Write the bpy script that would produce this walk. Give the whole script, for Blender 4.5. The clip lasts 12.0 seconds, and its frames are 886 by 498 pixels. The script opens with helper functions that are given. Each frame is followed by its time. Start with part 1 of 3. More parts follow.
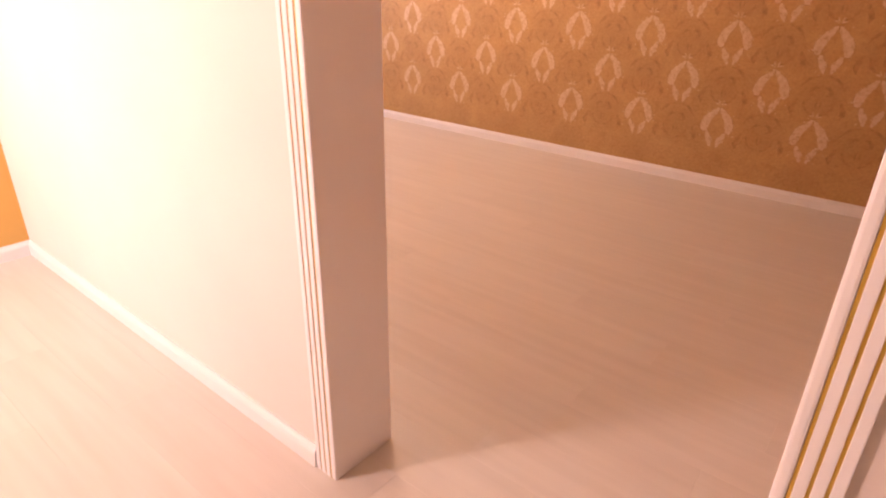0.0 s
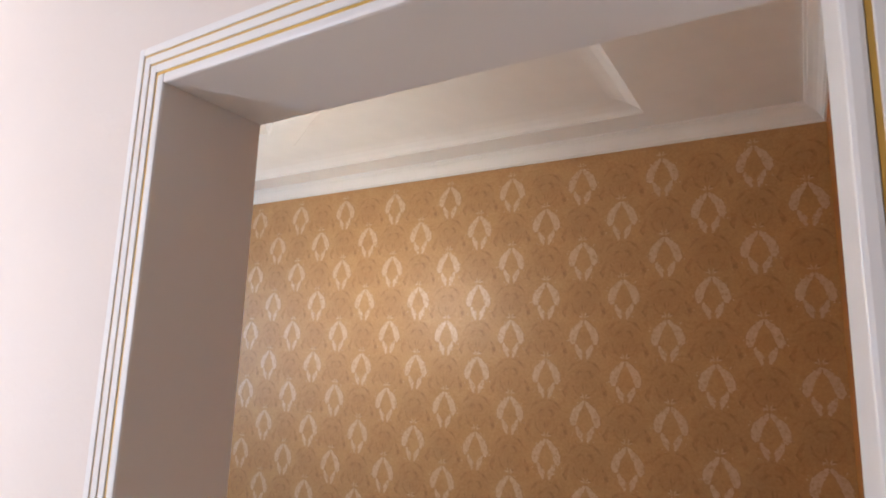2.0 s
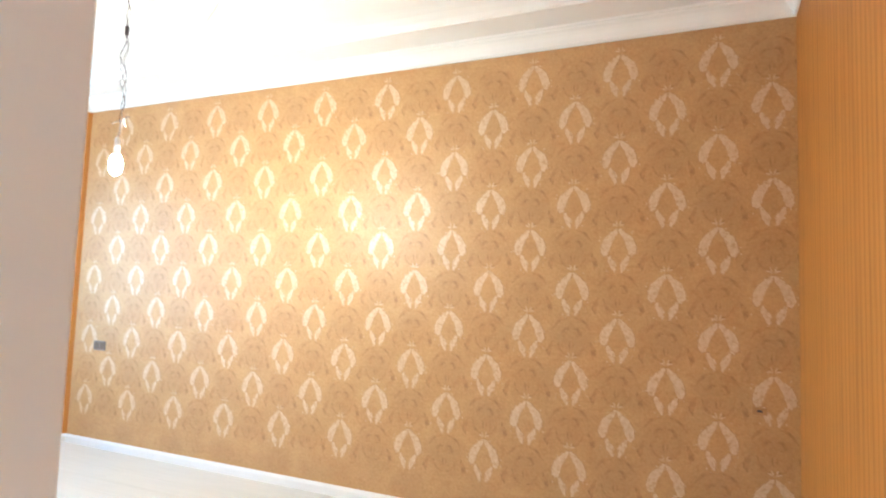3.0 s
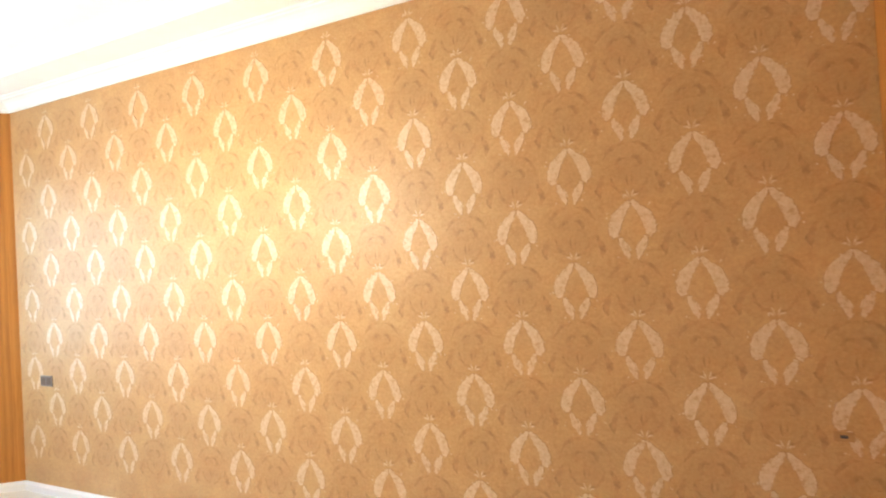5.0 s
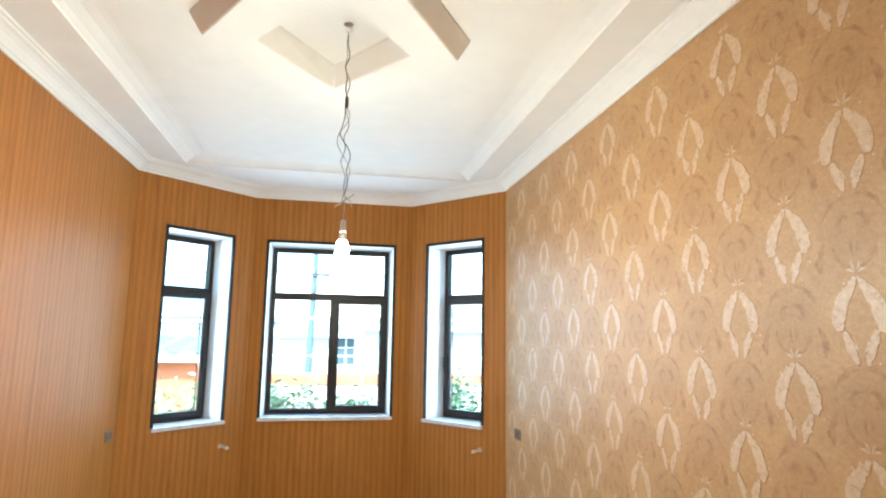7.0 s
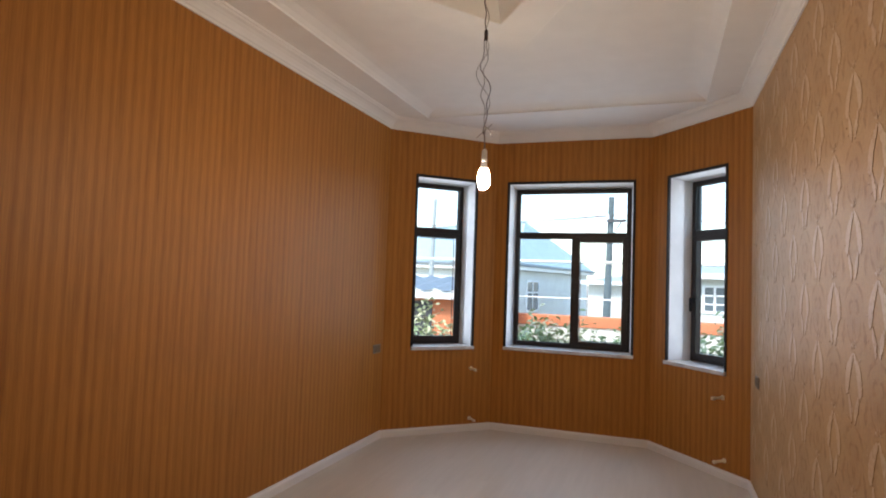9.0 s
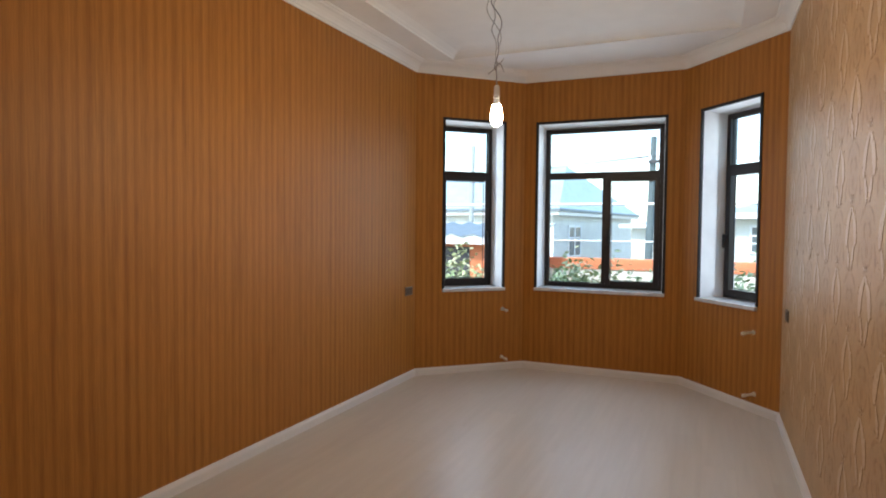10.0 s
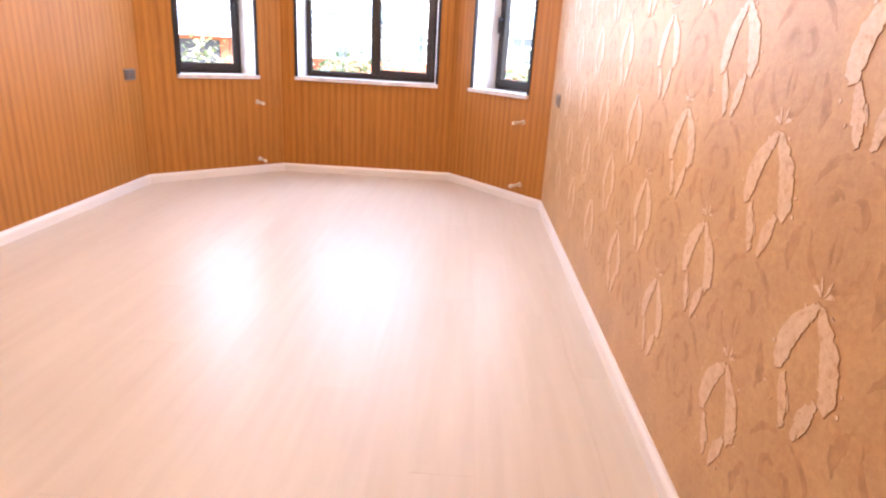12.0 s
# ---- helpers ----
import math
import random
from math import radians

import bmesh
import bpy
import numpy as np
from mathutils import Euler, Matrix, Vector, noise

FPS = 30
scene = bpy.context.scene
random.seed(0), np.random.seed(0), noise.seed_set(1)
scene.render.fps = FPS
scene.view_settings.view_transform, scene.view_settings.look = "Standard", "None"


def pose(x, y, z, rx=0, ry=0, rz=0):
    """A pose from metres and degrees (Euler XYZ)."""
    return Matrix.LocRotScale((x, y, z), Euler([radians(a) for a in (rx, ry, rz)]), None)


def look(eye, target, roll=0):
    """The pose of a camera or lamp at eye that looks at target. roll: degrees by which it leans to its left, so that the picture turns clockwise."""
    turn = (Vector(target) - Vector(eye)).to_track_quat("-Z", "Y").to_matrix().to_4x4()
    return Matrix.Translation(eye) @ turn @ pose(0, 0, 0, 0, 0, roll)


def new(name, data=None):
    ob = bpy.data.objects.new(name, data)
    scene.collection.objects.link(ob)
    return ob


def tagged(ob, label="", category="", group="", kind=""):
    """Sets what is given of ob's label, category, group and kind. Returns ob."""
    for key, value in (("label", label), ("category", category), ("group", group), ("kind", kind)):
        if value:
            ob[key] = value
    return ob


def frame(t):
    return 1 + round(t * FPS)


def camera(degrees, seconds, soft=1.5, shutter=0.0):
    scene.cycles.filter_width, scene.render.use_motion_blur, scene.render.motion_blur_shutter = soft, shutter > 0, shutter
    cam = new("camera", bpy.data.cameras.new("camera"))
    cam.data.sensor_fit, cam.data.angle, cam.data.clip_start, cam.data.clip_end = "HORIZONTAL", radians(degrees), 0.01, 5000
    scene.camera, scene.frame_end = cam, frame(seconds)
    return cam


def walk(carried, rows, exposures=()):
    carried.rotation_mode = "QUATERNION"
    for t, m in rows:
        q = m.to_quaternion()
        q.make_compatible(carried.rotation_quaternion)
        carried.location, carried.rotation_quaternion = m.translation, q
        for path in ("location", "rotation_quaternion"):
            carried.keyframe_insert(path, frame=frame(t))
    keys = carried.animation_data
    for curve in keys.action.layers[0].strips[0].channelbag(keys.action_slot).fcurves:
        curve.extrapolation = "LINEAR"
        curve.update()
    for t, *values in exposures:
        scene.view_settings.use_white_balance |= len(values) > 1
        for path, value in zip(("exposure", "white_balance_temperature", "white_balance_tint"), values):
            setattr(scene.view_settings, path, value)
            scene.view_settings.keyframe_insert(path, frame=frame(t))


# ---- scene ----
cam = camera(73.06, 12.0, soft=1.9, shutter=0.15)
# seconds, x, y, z, yaw, pitch, roll
PATH = [
    (0.0, -0.970, 0.115, 1.273, -50.633, -24.829, -1.060),
    (0.5, -0.948, 0.125, 1.363, -57.841, -22.514, -0.553),
    (0.8, -0.948, 0.131, 1.402, -59.042, -14.155, -0.765),
    (1.0, -0.947, 0.143, 1.480, -59.942, -8.519, -0.941),
    (1.2, -0.944, 0.144, 1.546, -60.527, -3.064, -0.935),
    (1.5, -0.913, 0.147, 1.589, -60.254, 3.648, -1.176),
    (2.0, -0.763, 0.185, 1.562, -59.127, 10.178, -1.798),
    (2.5, -0.627, 0.269, 1.485, -57.211, 9.289, -2.711),
    (3.0, -0.442, 0.421, 1.407, -65.990, 4.384, -2.014),
    (3.2, -0.360, 0.487, 1.386, -68.766, 2.285, -1.778),
    (4.8, 0.317, 0.494, 1.545, -66.084, 1.387, 2.639),
    (5.0, 0.445, 0.482, 1.615, -63.274, 1.018, 3.222),
    (5.5, 0.745, 0.436, 1.614, -48.633, 4.731, 2.049),
    (6.0, 1.065, 0.381, 1.656, -32.691, 6.587, 0.325),
    (6.5, 1.341, 0.452, 1.659, -24.443, 7.879, -0.406),
    (7.0, 1.613, 0.454, 1.633, -10.672, 8.370, -0.897),
    (7.5, 1.895, 0.441, 1.626, -0.154, 7.282, -1.953),
    (9.5, 2.575, 0.427, 1.493, 22.938, 0.430, -1.225),
    (10.0, 2.625, 0.420, 1.466, 23.952, -2.071, -0.560),
    (10.5, 2.610, 0.448, 1.352, 22.987, -3.03, -0.205),
    (11.0, 2.538, 0.520, 1.214, 18.160, -11.130, -0.190),
    (11.5, 2.480, 0.745, 1.159, 12.240, -16.150, -0.210),
    (12.0, 2.523, 1.003, 1.164, 2.530, -18.580, -3.110),
]
EXPO = [(0.0, 3.45, 9100, 51), (1.0, 3.38, 9200, 57), (1.5, 3.15, 5900, 8), (2.2, 2.9, 5650, 11), (2.5, 3.3, 5500, 4), (3.0, 4.2, 5200, -2), (5.0, 4.15, 6000, 0),
        (5.5, 4.0, 5500, -3), (6.0, 3.7, 5500, -1), (7.5, 3.15, 6000, 0), (9.3, 1.88, 6900, 18), (9.7, 1.88, 6900, 18), (10.5, 2.97, 6100, 0), (11.1, 3.75, 5400, 0), (11.5, 3.8, 6700, 27), (12.0, 3.92, 6950, 32)]
walk(cam, [(t, pose(px, py, pz, 90 + pitch, roll, yaw)) for t, px, py, pz, yaw, pitch, roll in PATH], EXPO)

# ---- daylight ----
world = bpy.data.worlds.new("sky")
scene.world = world
world.use_nodes = True
wn = world.node_tree.nodes
sky = wn.new("ShaderNodeTexSky")
sky.sky_type, sky.sun_disc = "NISHITA", False
sky.sun_elevation, sky.sun_rotation = radians(60), radians(200)
wn["Background"].inputs["Strength"].default_value = 0.15
world.node_tree.links.new(sky.outputs[0], wn["Background"].inputs["Color"])
sun = new("sun", bpy.data.lights.new("sun", "SUN"))
sun.data.energy, sun.data.angle, sun.data.color = 1.2, radians(10), (1.0, 0.95, 0.88)
sun.matrix_world = look((-4, -12, 18), (0, 6, 0))
SKYLIGHT, SKY_WATTS = (0.70, 0.85, 1.0), (1.5, 1.65, 1.35)   # light of the sky in the three bay windows

# ---- plan ----
W, YR, YL = 3.151, 5.61, 5.663
C1, C2 = (0.857, 6.483), (2.400, 6.500)
OUT = [(0, 0), (W, 0), (W, YR), C2, C1, (0, YL)]   # room outline, counter-clockwise
H, SOFFIT, TRAY = 2.965, 3.07, 3.135
Y1, Y2, ZO, CW = 1.098, 0.143, 2.007, 0.078          # doorway: jambs, head, casing width
XF, XB = -0.197, 0.022                               # doorway lining, hall side and room side
HALL_W, HALL_S, HALL_N = -2.3, -1.3, 3.3


# ---- materials ----
def mat(name):
    m = bpy.data.materials.new(name)
    m.use_nodes = True
    nt = m.node_tree
    return m, nt, nt.nodes["Principled BSDF"]


def node(nt, kind, ins=(), **props):
    n = nt.nodes.new("ShaderNode" + kind)
    for k, v in props.items():
        setattr(n, k, v)
    for key, v in (ins.items() if isinstance(ins, dict) else enumerate(ins)):
        if isinstance(v, bpy.types.NodeSocket):
            nt.links.new(v, n.inputs[key])
        elif v is not None:
            n.inputs[key].default_value = v
    return n


def ramp(nt, fac, stops):
    n = nt.nodes.new("ShaderNodeValToRGB")
    nt.links.new(fac, n.inputs[0])
    el = n.color_ramp.elements
    while len(el) < len(stops):
        el.new(0.5)
    for e, (p, c) in zip(el, stops):
        e.position, e.color = p, (*c, 1)
    return n.outputs[0]


def mix(nt, fac, a, b, how="MIX"):
    n = node(nt, "Mix", data_type="RGBA", blend_type=how)
    for i, v in ((0, fac), (6, a), (7, b)):
        if isinstance(v, bpy.types.NodeSocket):
            nt.links.new(v, n.inputs[i])
        else:
            n.inputs[i].default_value = v if i == 0 else (*v, 1)
    return n.outputs[2]


def bump(nt, bsdf, height, strength, dist):
    n = node(nt, "Bump", {"Height": height, "Strength": strength, "Distance": dist})
    nt.links.new(n.outputs[0], bsdf.inputs["Normal"])


def plain(name, colour, rough=0.5, metal=0.0, vary=0.08, scale=6.0, bumpy=0.1, fine=180.0):
    """Paint, plastic, metal: one colour with slight stains and a fine tooth."""
    m, nt, b = mat(name)
    pos = node(nt, "TexCoord").outputs["Object"]
    big = node(nt, "TexNoise", {"Vector": pos, "Scale": scale, "Detail": 5.0}).outputs[0]
    small = node(nt, "TexNoise", {"Vector": pos, "Scale": fine, "Detail": 3.0}).outputs[0]
    lo = tuple(c * (1 - vary) for c in colour)
    hi = tuple(min(1, c * (1 + vary)) for c in colour)
    nt.links.new(ramp(nt, big, [(0.3, lo), (0.7, hi)]), b.inputs["Base Color"])
    rr = node(nt, "MapRange", {0: small, 3: max(0, rough - 0.06), 4: min(1, rough + 0.06)})
    nt.links.new(rr.outputs[0], b.inputs["Roughness"])
    b.inputs["Metallic"].default_value = metal
    if bumpy:
        bump(nt, b, small, bumpy, 0.002)
    return m


def uv_xyz(nt, su, sv, shift=0.0):
    uv = node(nt, "TexCoord").outputs["UV"]
    return node(nt, "Mapping", {"Vector": uv, "Scale": (su, sv, 1.0), "Location": (shift, 0, 0)}).outputs[0]


def striped_paper():
    """Wood-look vinyl wallpaper with narrow upright stripes."""
    m, nt, b = mat("striped_wallpaper")
    wide = node(nt, "TexNoise", {"Vector": uv_xyz(nt, 16, 0.06), "Scale": 1.0, "Detail": 3.0, "Roughness": 0.6}).outputs[0]
    thin = node(nt, "TexNoise", {"Vector": uv_xyz(nt, 90, 0.4), "Scale": 1.0, "Detail": 3.0}).outputs[0]
    fleck = node(nt, "TexNoise", {"Vector": uv_xyz(nt, 260, 7), "Scale": 1.0, "Detail": 2.0}).outputs[0]
    dash = node(nt, "TexNoise", {"Vector": uv_xyz(nt, 22, 1.1, 3.7), "Scale": 1.0, "Detail": 4.0, "Roughness": 0.65}).outputs[0]
    wave = node(nt, "TexWave", {"Vector": uv_xyz(nt, 1, 0.012), "Scale": 5.2, "Distortion": 1.8, "Detail": 3.0, "Detail Scale": 2.0}, bands_direction="X").outputs[1]
    col = ramp(nt, wide, [(0.33, (0.355, 0.128, 0.019)), (0.45, (0.446, 0.175, 0.029)), (0.56, (0.511, 0.212, 0.038)), (0.70, (0.408, 0.152, 0.025))])
    col = mix(nt, 0.42, col, ramp(nt, thin, [(0.35, (0.355, 0.132, 0.021)), (0.62, (0.538, 0.224, 0.041))]))
    col = mix(nt, 0.36, col, ramp(nt, wave, [(0.10, (0.315, 0.114, 0.017)), (0.38, (0.446, 0.178, 0.029)), (0.9, (0.525, 0.219, 0.040))]))
    col = mix(nt, 0.35, col, ramp(nt, fleck, [(0.35, (0.55, 0.55, 0.55)), (0.65, (1.0, 1.0, 1.0))]), "MULTIPLY")
    col = mix(nt, 0.6, col, ramp(nt, dash, [(0.32, (0.68, 0.62, 0.56)), (0.50, (1.0, 1.0, 1.0))]), "MULTIPLY")
    nt.links.new(col, b.inputs["Base Color"])
    b.inputs["Roughness"].default_value = 0.52
    b.inputs["Specular IOR Level"].default_value = 0.3
    bump(nt, b, thin, 0.25, 0.002)
    return m


def damask_ground():
    """Mottled satin ground of the damask paper, with faint darker scrolls between the motifs."""
    m, nt, b = mat("damask_wallpaper")
    uv = node(nt, "TexCoord").outputs["UV"]
    blot = node(nt, "TexNoise", {"Vector": uv, "Scale": 5.0, "Detail": 8.0, "Roughness": 0.65}).outputs[0]
    grain = node(nt, "TexNoise", {"Vector": uv, "Scale": 60.0, "Detail": 6.0, "Roughness": 0.7}).outputs[0]
    # darker clouds in the gaps of the lattice, broken up by noise
    s = node(nt, "Mapping", {"Vector": uv, "Location": (-3.108 / 0.53, -1.177 / 0.524, 0), "Scale": (1 / 0.53, 1 / 0.524, 1)}).outputs[0]
    xyz = node(nt, "SeparateXYZ", (s,))
    p = node(nt, "Math", (xyz.outputs[0], xyz.outputs[1]), operation="ADD").outputs[0]
    q = node(nt, "Math", (xyz.outputs[0], xyz.outputs[1]), operation="SUBTRACT").outputs[0]
    lat = node(nt, "CombineXYZ", (p, q)).outputs[0]
    warp = node(nt, "TexNoise", {"Vector": uv, "Scale": 14.0, "Detail": 3.0}).outputs["Color"]
    fr = node(nt, "VectorMath", {0: lat}, operation="FRACTION").outputs[0]
    ce = node(nt, "VectorMath", {0: fr, 1: (0.5, 0.5, 0)}, operation="SUBTRACT").outputs[0]
    off = node(nt, "VectorMath", {0: warp, 1: (0.5, 0.5, 0.5)}, operation="SUBTRACT").outputs[0]
    off = node(nt, "VectorMath", {0: off, 1: (0.26, 0.26, 0)}, operation="MULTIPLY").outputs[0]
    ce = node(nt, "VectorMath", {0: ce, 1: off}, operation="ADD").outputs[0]
    d = node(nt, "VectorMath", {0: ce}, operation="LENGTH").outputs[1]
    far = node(nt, "MapRange", {0: d, 1: 0.16, 2: 0.42, 3: 1.0, 4: 0.0}).outputs[0]
    gate = node(nt, "MapRange", {0: blot, 1: 0.40, 2: 0.60, 3: 0.04, 4: 0.32}).outputs[0]
    scroll = node(nt, "Math", {0: far, 1: gate}, operation="MULTIPLY").outputs[0]
    col = ramp(nt, blot, [(0.3, (0.426, 0.235, 0.089)), (0.5, (0.515, 0.296, 0.117)), (0.7, (0.582, 0.356, 0.153))])
    col = mix(nt, 0.45, col, ramp(nt, grain, [(0.35, (0.403, 0.226, 0.084)), (0.65, (0.605, 0.384, 0.166))]))
    mott = node(nt, "TexNoise", {"Vector": uv, "Scale": 17.0, "Detail": 5.0, "Roughness": 0.75, "Distortion": 1.2}).outputs[0]
    col = mix(nt, 0.5, col, ramp(nt, mott, [(0.35, (0.80, 0.70, 0.60)), (0.5, (1.0, 1.0, 1.0))]), "MULTIPLY")
    col = mix(nt, scroll, col, (0.30, 0.15, 0.056))
    nt.links.new(col, b.inputs["Base Color"])
    rough = node(nt, "MapRange", {0: grain, 1: 0.3, 2: 0.7, 3: 0.44, 4: 0.54}).outputs[0]
    nt.links.new(rough, b.inputs["Roughness"])
    b.inputs["Specular IOR Level"].default_value = 0.5
    b.inputs["Coat Weight"].default_value = 0.2
    b.inputs["Coat Roughness"].default_value = 0.42
    bump(nt, b, grain, 0.3, 0.003)
    return m


def motif_paper():
    m, nt, b = mat("damask_motif_vinyl")
    pos = node(nt, "TexCoord").outputs["Object"]
    rnd = node(nt, "ObjectInfo").outputs["Random"]
    blot = node(nt, "TexNoise", {"Vector": pos, "W": rnd, "Scale": 46.0, "Detail": 6.0, "Roughness": 0.75}, noise_dimensions="4D").outputs[0]
    col = ramp(nt, blot, [(0.36, (0.46, 0.270, 0.115)), (0.45, (0.58, 0.395, 0.225)), (0.64, (0.67, 0.505, 0.328))])
    nt.links.new(col, b.inputs["Base Color"])
    b.inputs["Roughness"].default_value = 0.46
    b.inputs["Specular IOR Level"].default_value = 0.9
    bump(nt, b, blot, 0.3, 0.003)
    return m


def laminate():
    """Pale oak laminate; each board is shifted and tinted by chance."""
    m, nt, b = mat("pale_oak_laminate")
    pos = node(nt, "TexCoord").outputs["Object"]
    rnd = node(nt, "ObjectInfo").outputs["Random"]
    sh = node(nt, "Math", {0: rnd, 1: 40.0}, operation="MULTIPLY").outputs[0]
    mp = node(nt, "Mapping", {"Vector": pos, "Scale": (22.0, 1.6, 1.0)}).outputs[0]
    grain = node(nt, "TexNoise", {"Vector": mp, "W": sh, "Scale": 1.0, "Detail": 3.0, "Roughness": 0.5}, noise_dimensions="4D").outputs[0]
    mp2 = node(nt, "Mapping", {"Vector": pos, "Scale": (2.6, 0.7, 1.0)}).outputs[0]
    cloud = node(nt, "TexNoise", {"Vector": mp2, "W": sh, "Scale": 1.0, "Detail": 3.0}, noise_dimensions="4D").outputs[0]
    col = ramp(nt, grain, [(0.25, (0.61, 0.565, 0.495)), (0.75, (0.68, 0.635, 0.565))])
    col = mix(nt, 0.35, col, ramp(nt, cloud, [(0.3, (0.92, 0.91, 0.90)), (0.7, (1.0, 1.0, 1.0))]), "MULTIPLY")
    tint = node(nt, "MapRange", {0: rnd, 3: 0.98, 4: 1.01}).outputs[0]
    col = mix(nt, 1.0, col, node(nt, "CombineXYZ", (tint, tint, tint)).outputs[0], "MULTIPLY")
    nt.links.new(col, b.inputs["Base Color"])
    rr = node(nt, "MapRange", {0: grain, 1: 0.3, 2: 0.7, 3: 0.37, 4: 0.41}).outputs[0]
    nt.links.new(rr, b.inputs["Roughness"])
    b.inputs["Specular IOR Level"].default_value = 0.52
    bump(nt, b, grain, 0.03, 0.001)
    return m


def glass_mat(name):
    m, nt, b = mat(name)
    b.inputs["Base Color"].default_value = (0.85, 0.975, 0.965, 1)
    b.inputs["Roughness"].default_value = 0.0
    b.inputs["Transmission Weight"].default_value = 1.0
    b.inputs["IOR"].default_value = 1.05
    return m


def glow(name, colour, strength):
    m, nt, b = mat(name)
    b.inputs["Base Color"].default_value = (*colour, 1)
    b.inputs["Emission Color"].default_value = (*colour, 1)
    b.inputs["Emission Strength"].default_value = strength
    return m


def leaf_mat(name, a, c):
    m, nt, b = mat(name)
    g = node(nt, "NewGeometry").outputs["Random Per Island"]
    nt.links.new(ramp(nt, g, [(0.0, a), (1.0, c)]), b.inputs["Base Color"])
    b.inputs["Roughness"].default_value = 0.55
    return m


# rim brown holds printed outline and painted relief shade; the outlet plate shares it
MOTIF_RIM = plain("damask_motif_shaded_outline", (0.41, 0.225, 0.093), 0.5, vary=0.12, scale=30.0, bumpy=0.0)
SCROLL = plain("damask_dark_print", (0.425, 0.238, 0.097), 0.5, vary=0.22, scale=32.0, bumpy=0.1)
STRIPE, DAMASK, MOTIF, LAMINATE = striped_paper(), damask_ground(), motif_paper(), laminate()
PLASTER = plain("white_ceiling_paint", (0.86, 0.85, 0.825), 0.6, vary=0.02, bumpy=0.06)
REVEAL = plain("white_reveal_plaster", (0.78, 0.79, 0.80), 0.55, vary=0.05, bumpy=0.1)
CREAM = plain("cream_hall_paper", (0.74, 0.665, 0.60), 0.6, vary=0.03, scale=2.0, bumpy=0.25, fine=90.0)
OCHRE = plain("ochre_hall_paper", (0.60, 0.36, 0.10), 0.55, vary=0.08, scale=3.0, bumpy=0.2)
GLOSS = plain("white_lacquer", (0.80, 0.79, 0.78), 0.36, vary=0.015, scale=1.5, bumpy=0.0, fine=40.0)
GOLD = plain("gold_line_paint", (0.62, 0.40, 0.09), 0.35, metal=0.55, vary=0.12, scale=20.0)
SKIRT = plain("white_plastic_skirting", (0.78, 0.76, 0.74), 0.35, vary=0.02, bumpy=0.03)
FRAME = plain("dark_brown_window_profile", (0.011, 0.006, 0.006), 0.42, vary=0.15, bumpy=0.05)
BLACK = plain("black_edge_trim", (0.006, 0.006, 0.007), 0.6, vary=0.1)
MARBLE = plain("pale_sill_marble", (0.66, 0.66, 0.66), 0.2, vary=0.14, scale=14.0, bumpy=0.02)
PIPE = plain("cream_pipe_plastic", (0.80, 0.72, 0.58), 0.35, vary=0.03, bumpy=0.0)
BRASS = plain("dull_brass_fitting", (0.55, 0.38, 0.16), 0.35, metal=0.9, vary=0.1)
SOCKET = plain("grey_brown_plate", (0.20, 0.165, 0.14), 0.35, metal=0.0, vary=0.06)
SOCKET_D = plain("dark_socket_insert", (0.13, 0.095, 0.075), 0.35, vary=0.06)
WIRE_W = plain("grey_cable", (0.30, 0.27, 0.25), 0.5, vary=0.08, bumpy=0.0)
WIRE_B = plain("brown_cable", (0.07, 0.045, 0.04), 0.5, vary=0.08, bumpy=0.0)
STEEL = plain("steel_hook", (0.45, 0.44, 0.42), 0.35, metal=0.9)
SUBFLOOR = plain("grey_screed", (0.25, 0.24, 0.23), 0.9)
GLASS = glass_mat("window_glass")
BULB = glow("lit_bulb", (1.0, 0.88, 0.69), 132.0)
STUCCO = plain("pale_house_siding", (0.66, 0.67, 0.63), 0.8, vary=0.06, scale=1.5, bumpy=0.3)
ROOF = plain("grey_green_roof_sheet", (0.32, 0.42, 0.43), 0.5, vary=0.08, scale=1.0)
SLATE = plain("blue_grey_corrugated_sheet", (0.16, 0.20, 0.23), 0.5, vary=0.1)
ORANGE = plain("orange_fence_paint", (0.62, 0.20, 0.09), 0.7, vary=0.08, scale=2.0, bumpy=0.3)
WALLW = plain("whitewashed_fence", (0.66, 0.62, 0.56), 0.8, vary=0.06, scale=1.5, bumpy=0.3)
DARKGATE = plain("dark_gate_metal", (0.06, 0.055, 0.06), 0.5, vary=0.1)
WHITEP = plain("white_pipe_paint", (0.75, 0.76, 0.76), 0.5, vary=0.04)
CONCRETE = plain("grey_pole_concrete", (0.33, 0.36, 0.36), 0.8, vary=0.1)
# the pole's backlit darkness is put into its colour
POLE_D = plain("backlit_dark_pole", (0.10, 0.13, 0.14), 0.8, vary=0.15)
EARTH = plain("dry_yard_earth", (0.28, 0.24, 0.19), 0.95, vary=0.2, scale=0.8, bumpy=0.5, fine=30.0)
WINDOW_D = plain("dim_window_glass", (0.10, 0.13, 0.15), 0.15, vary=0.1)
LEAF1 = leaf_mat("shrub_leaves_green", (0.16, 0.26, 0.10), (0.42, 0.48, 0.28))
LEAF2 = leaf_mat("shrub_leaves_yellowing", (0.26, 0.32, 0.14), (0.50, 0.48, 0.30))
BARK = plain("grey_brown_bark", (0.16, 0.11, 0.08), 0.9, vary=0.2)


# ---- mesh helpers ----
def mesh_of(bm, name):
    me = bpy.data.meshes.new(name)
    bm.normal_update()
    bm.to_mesh(me)
    bm.free()
    return me


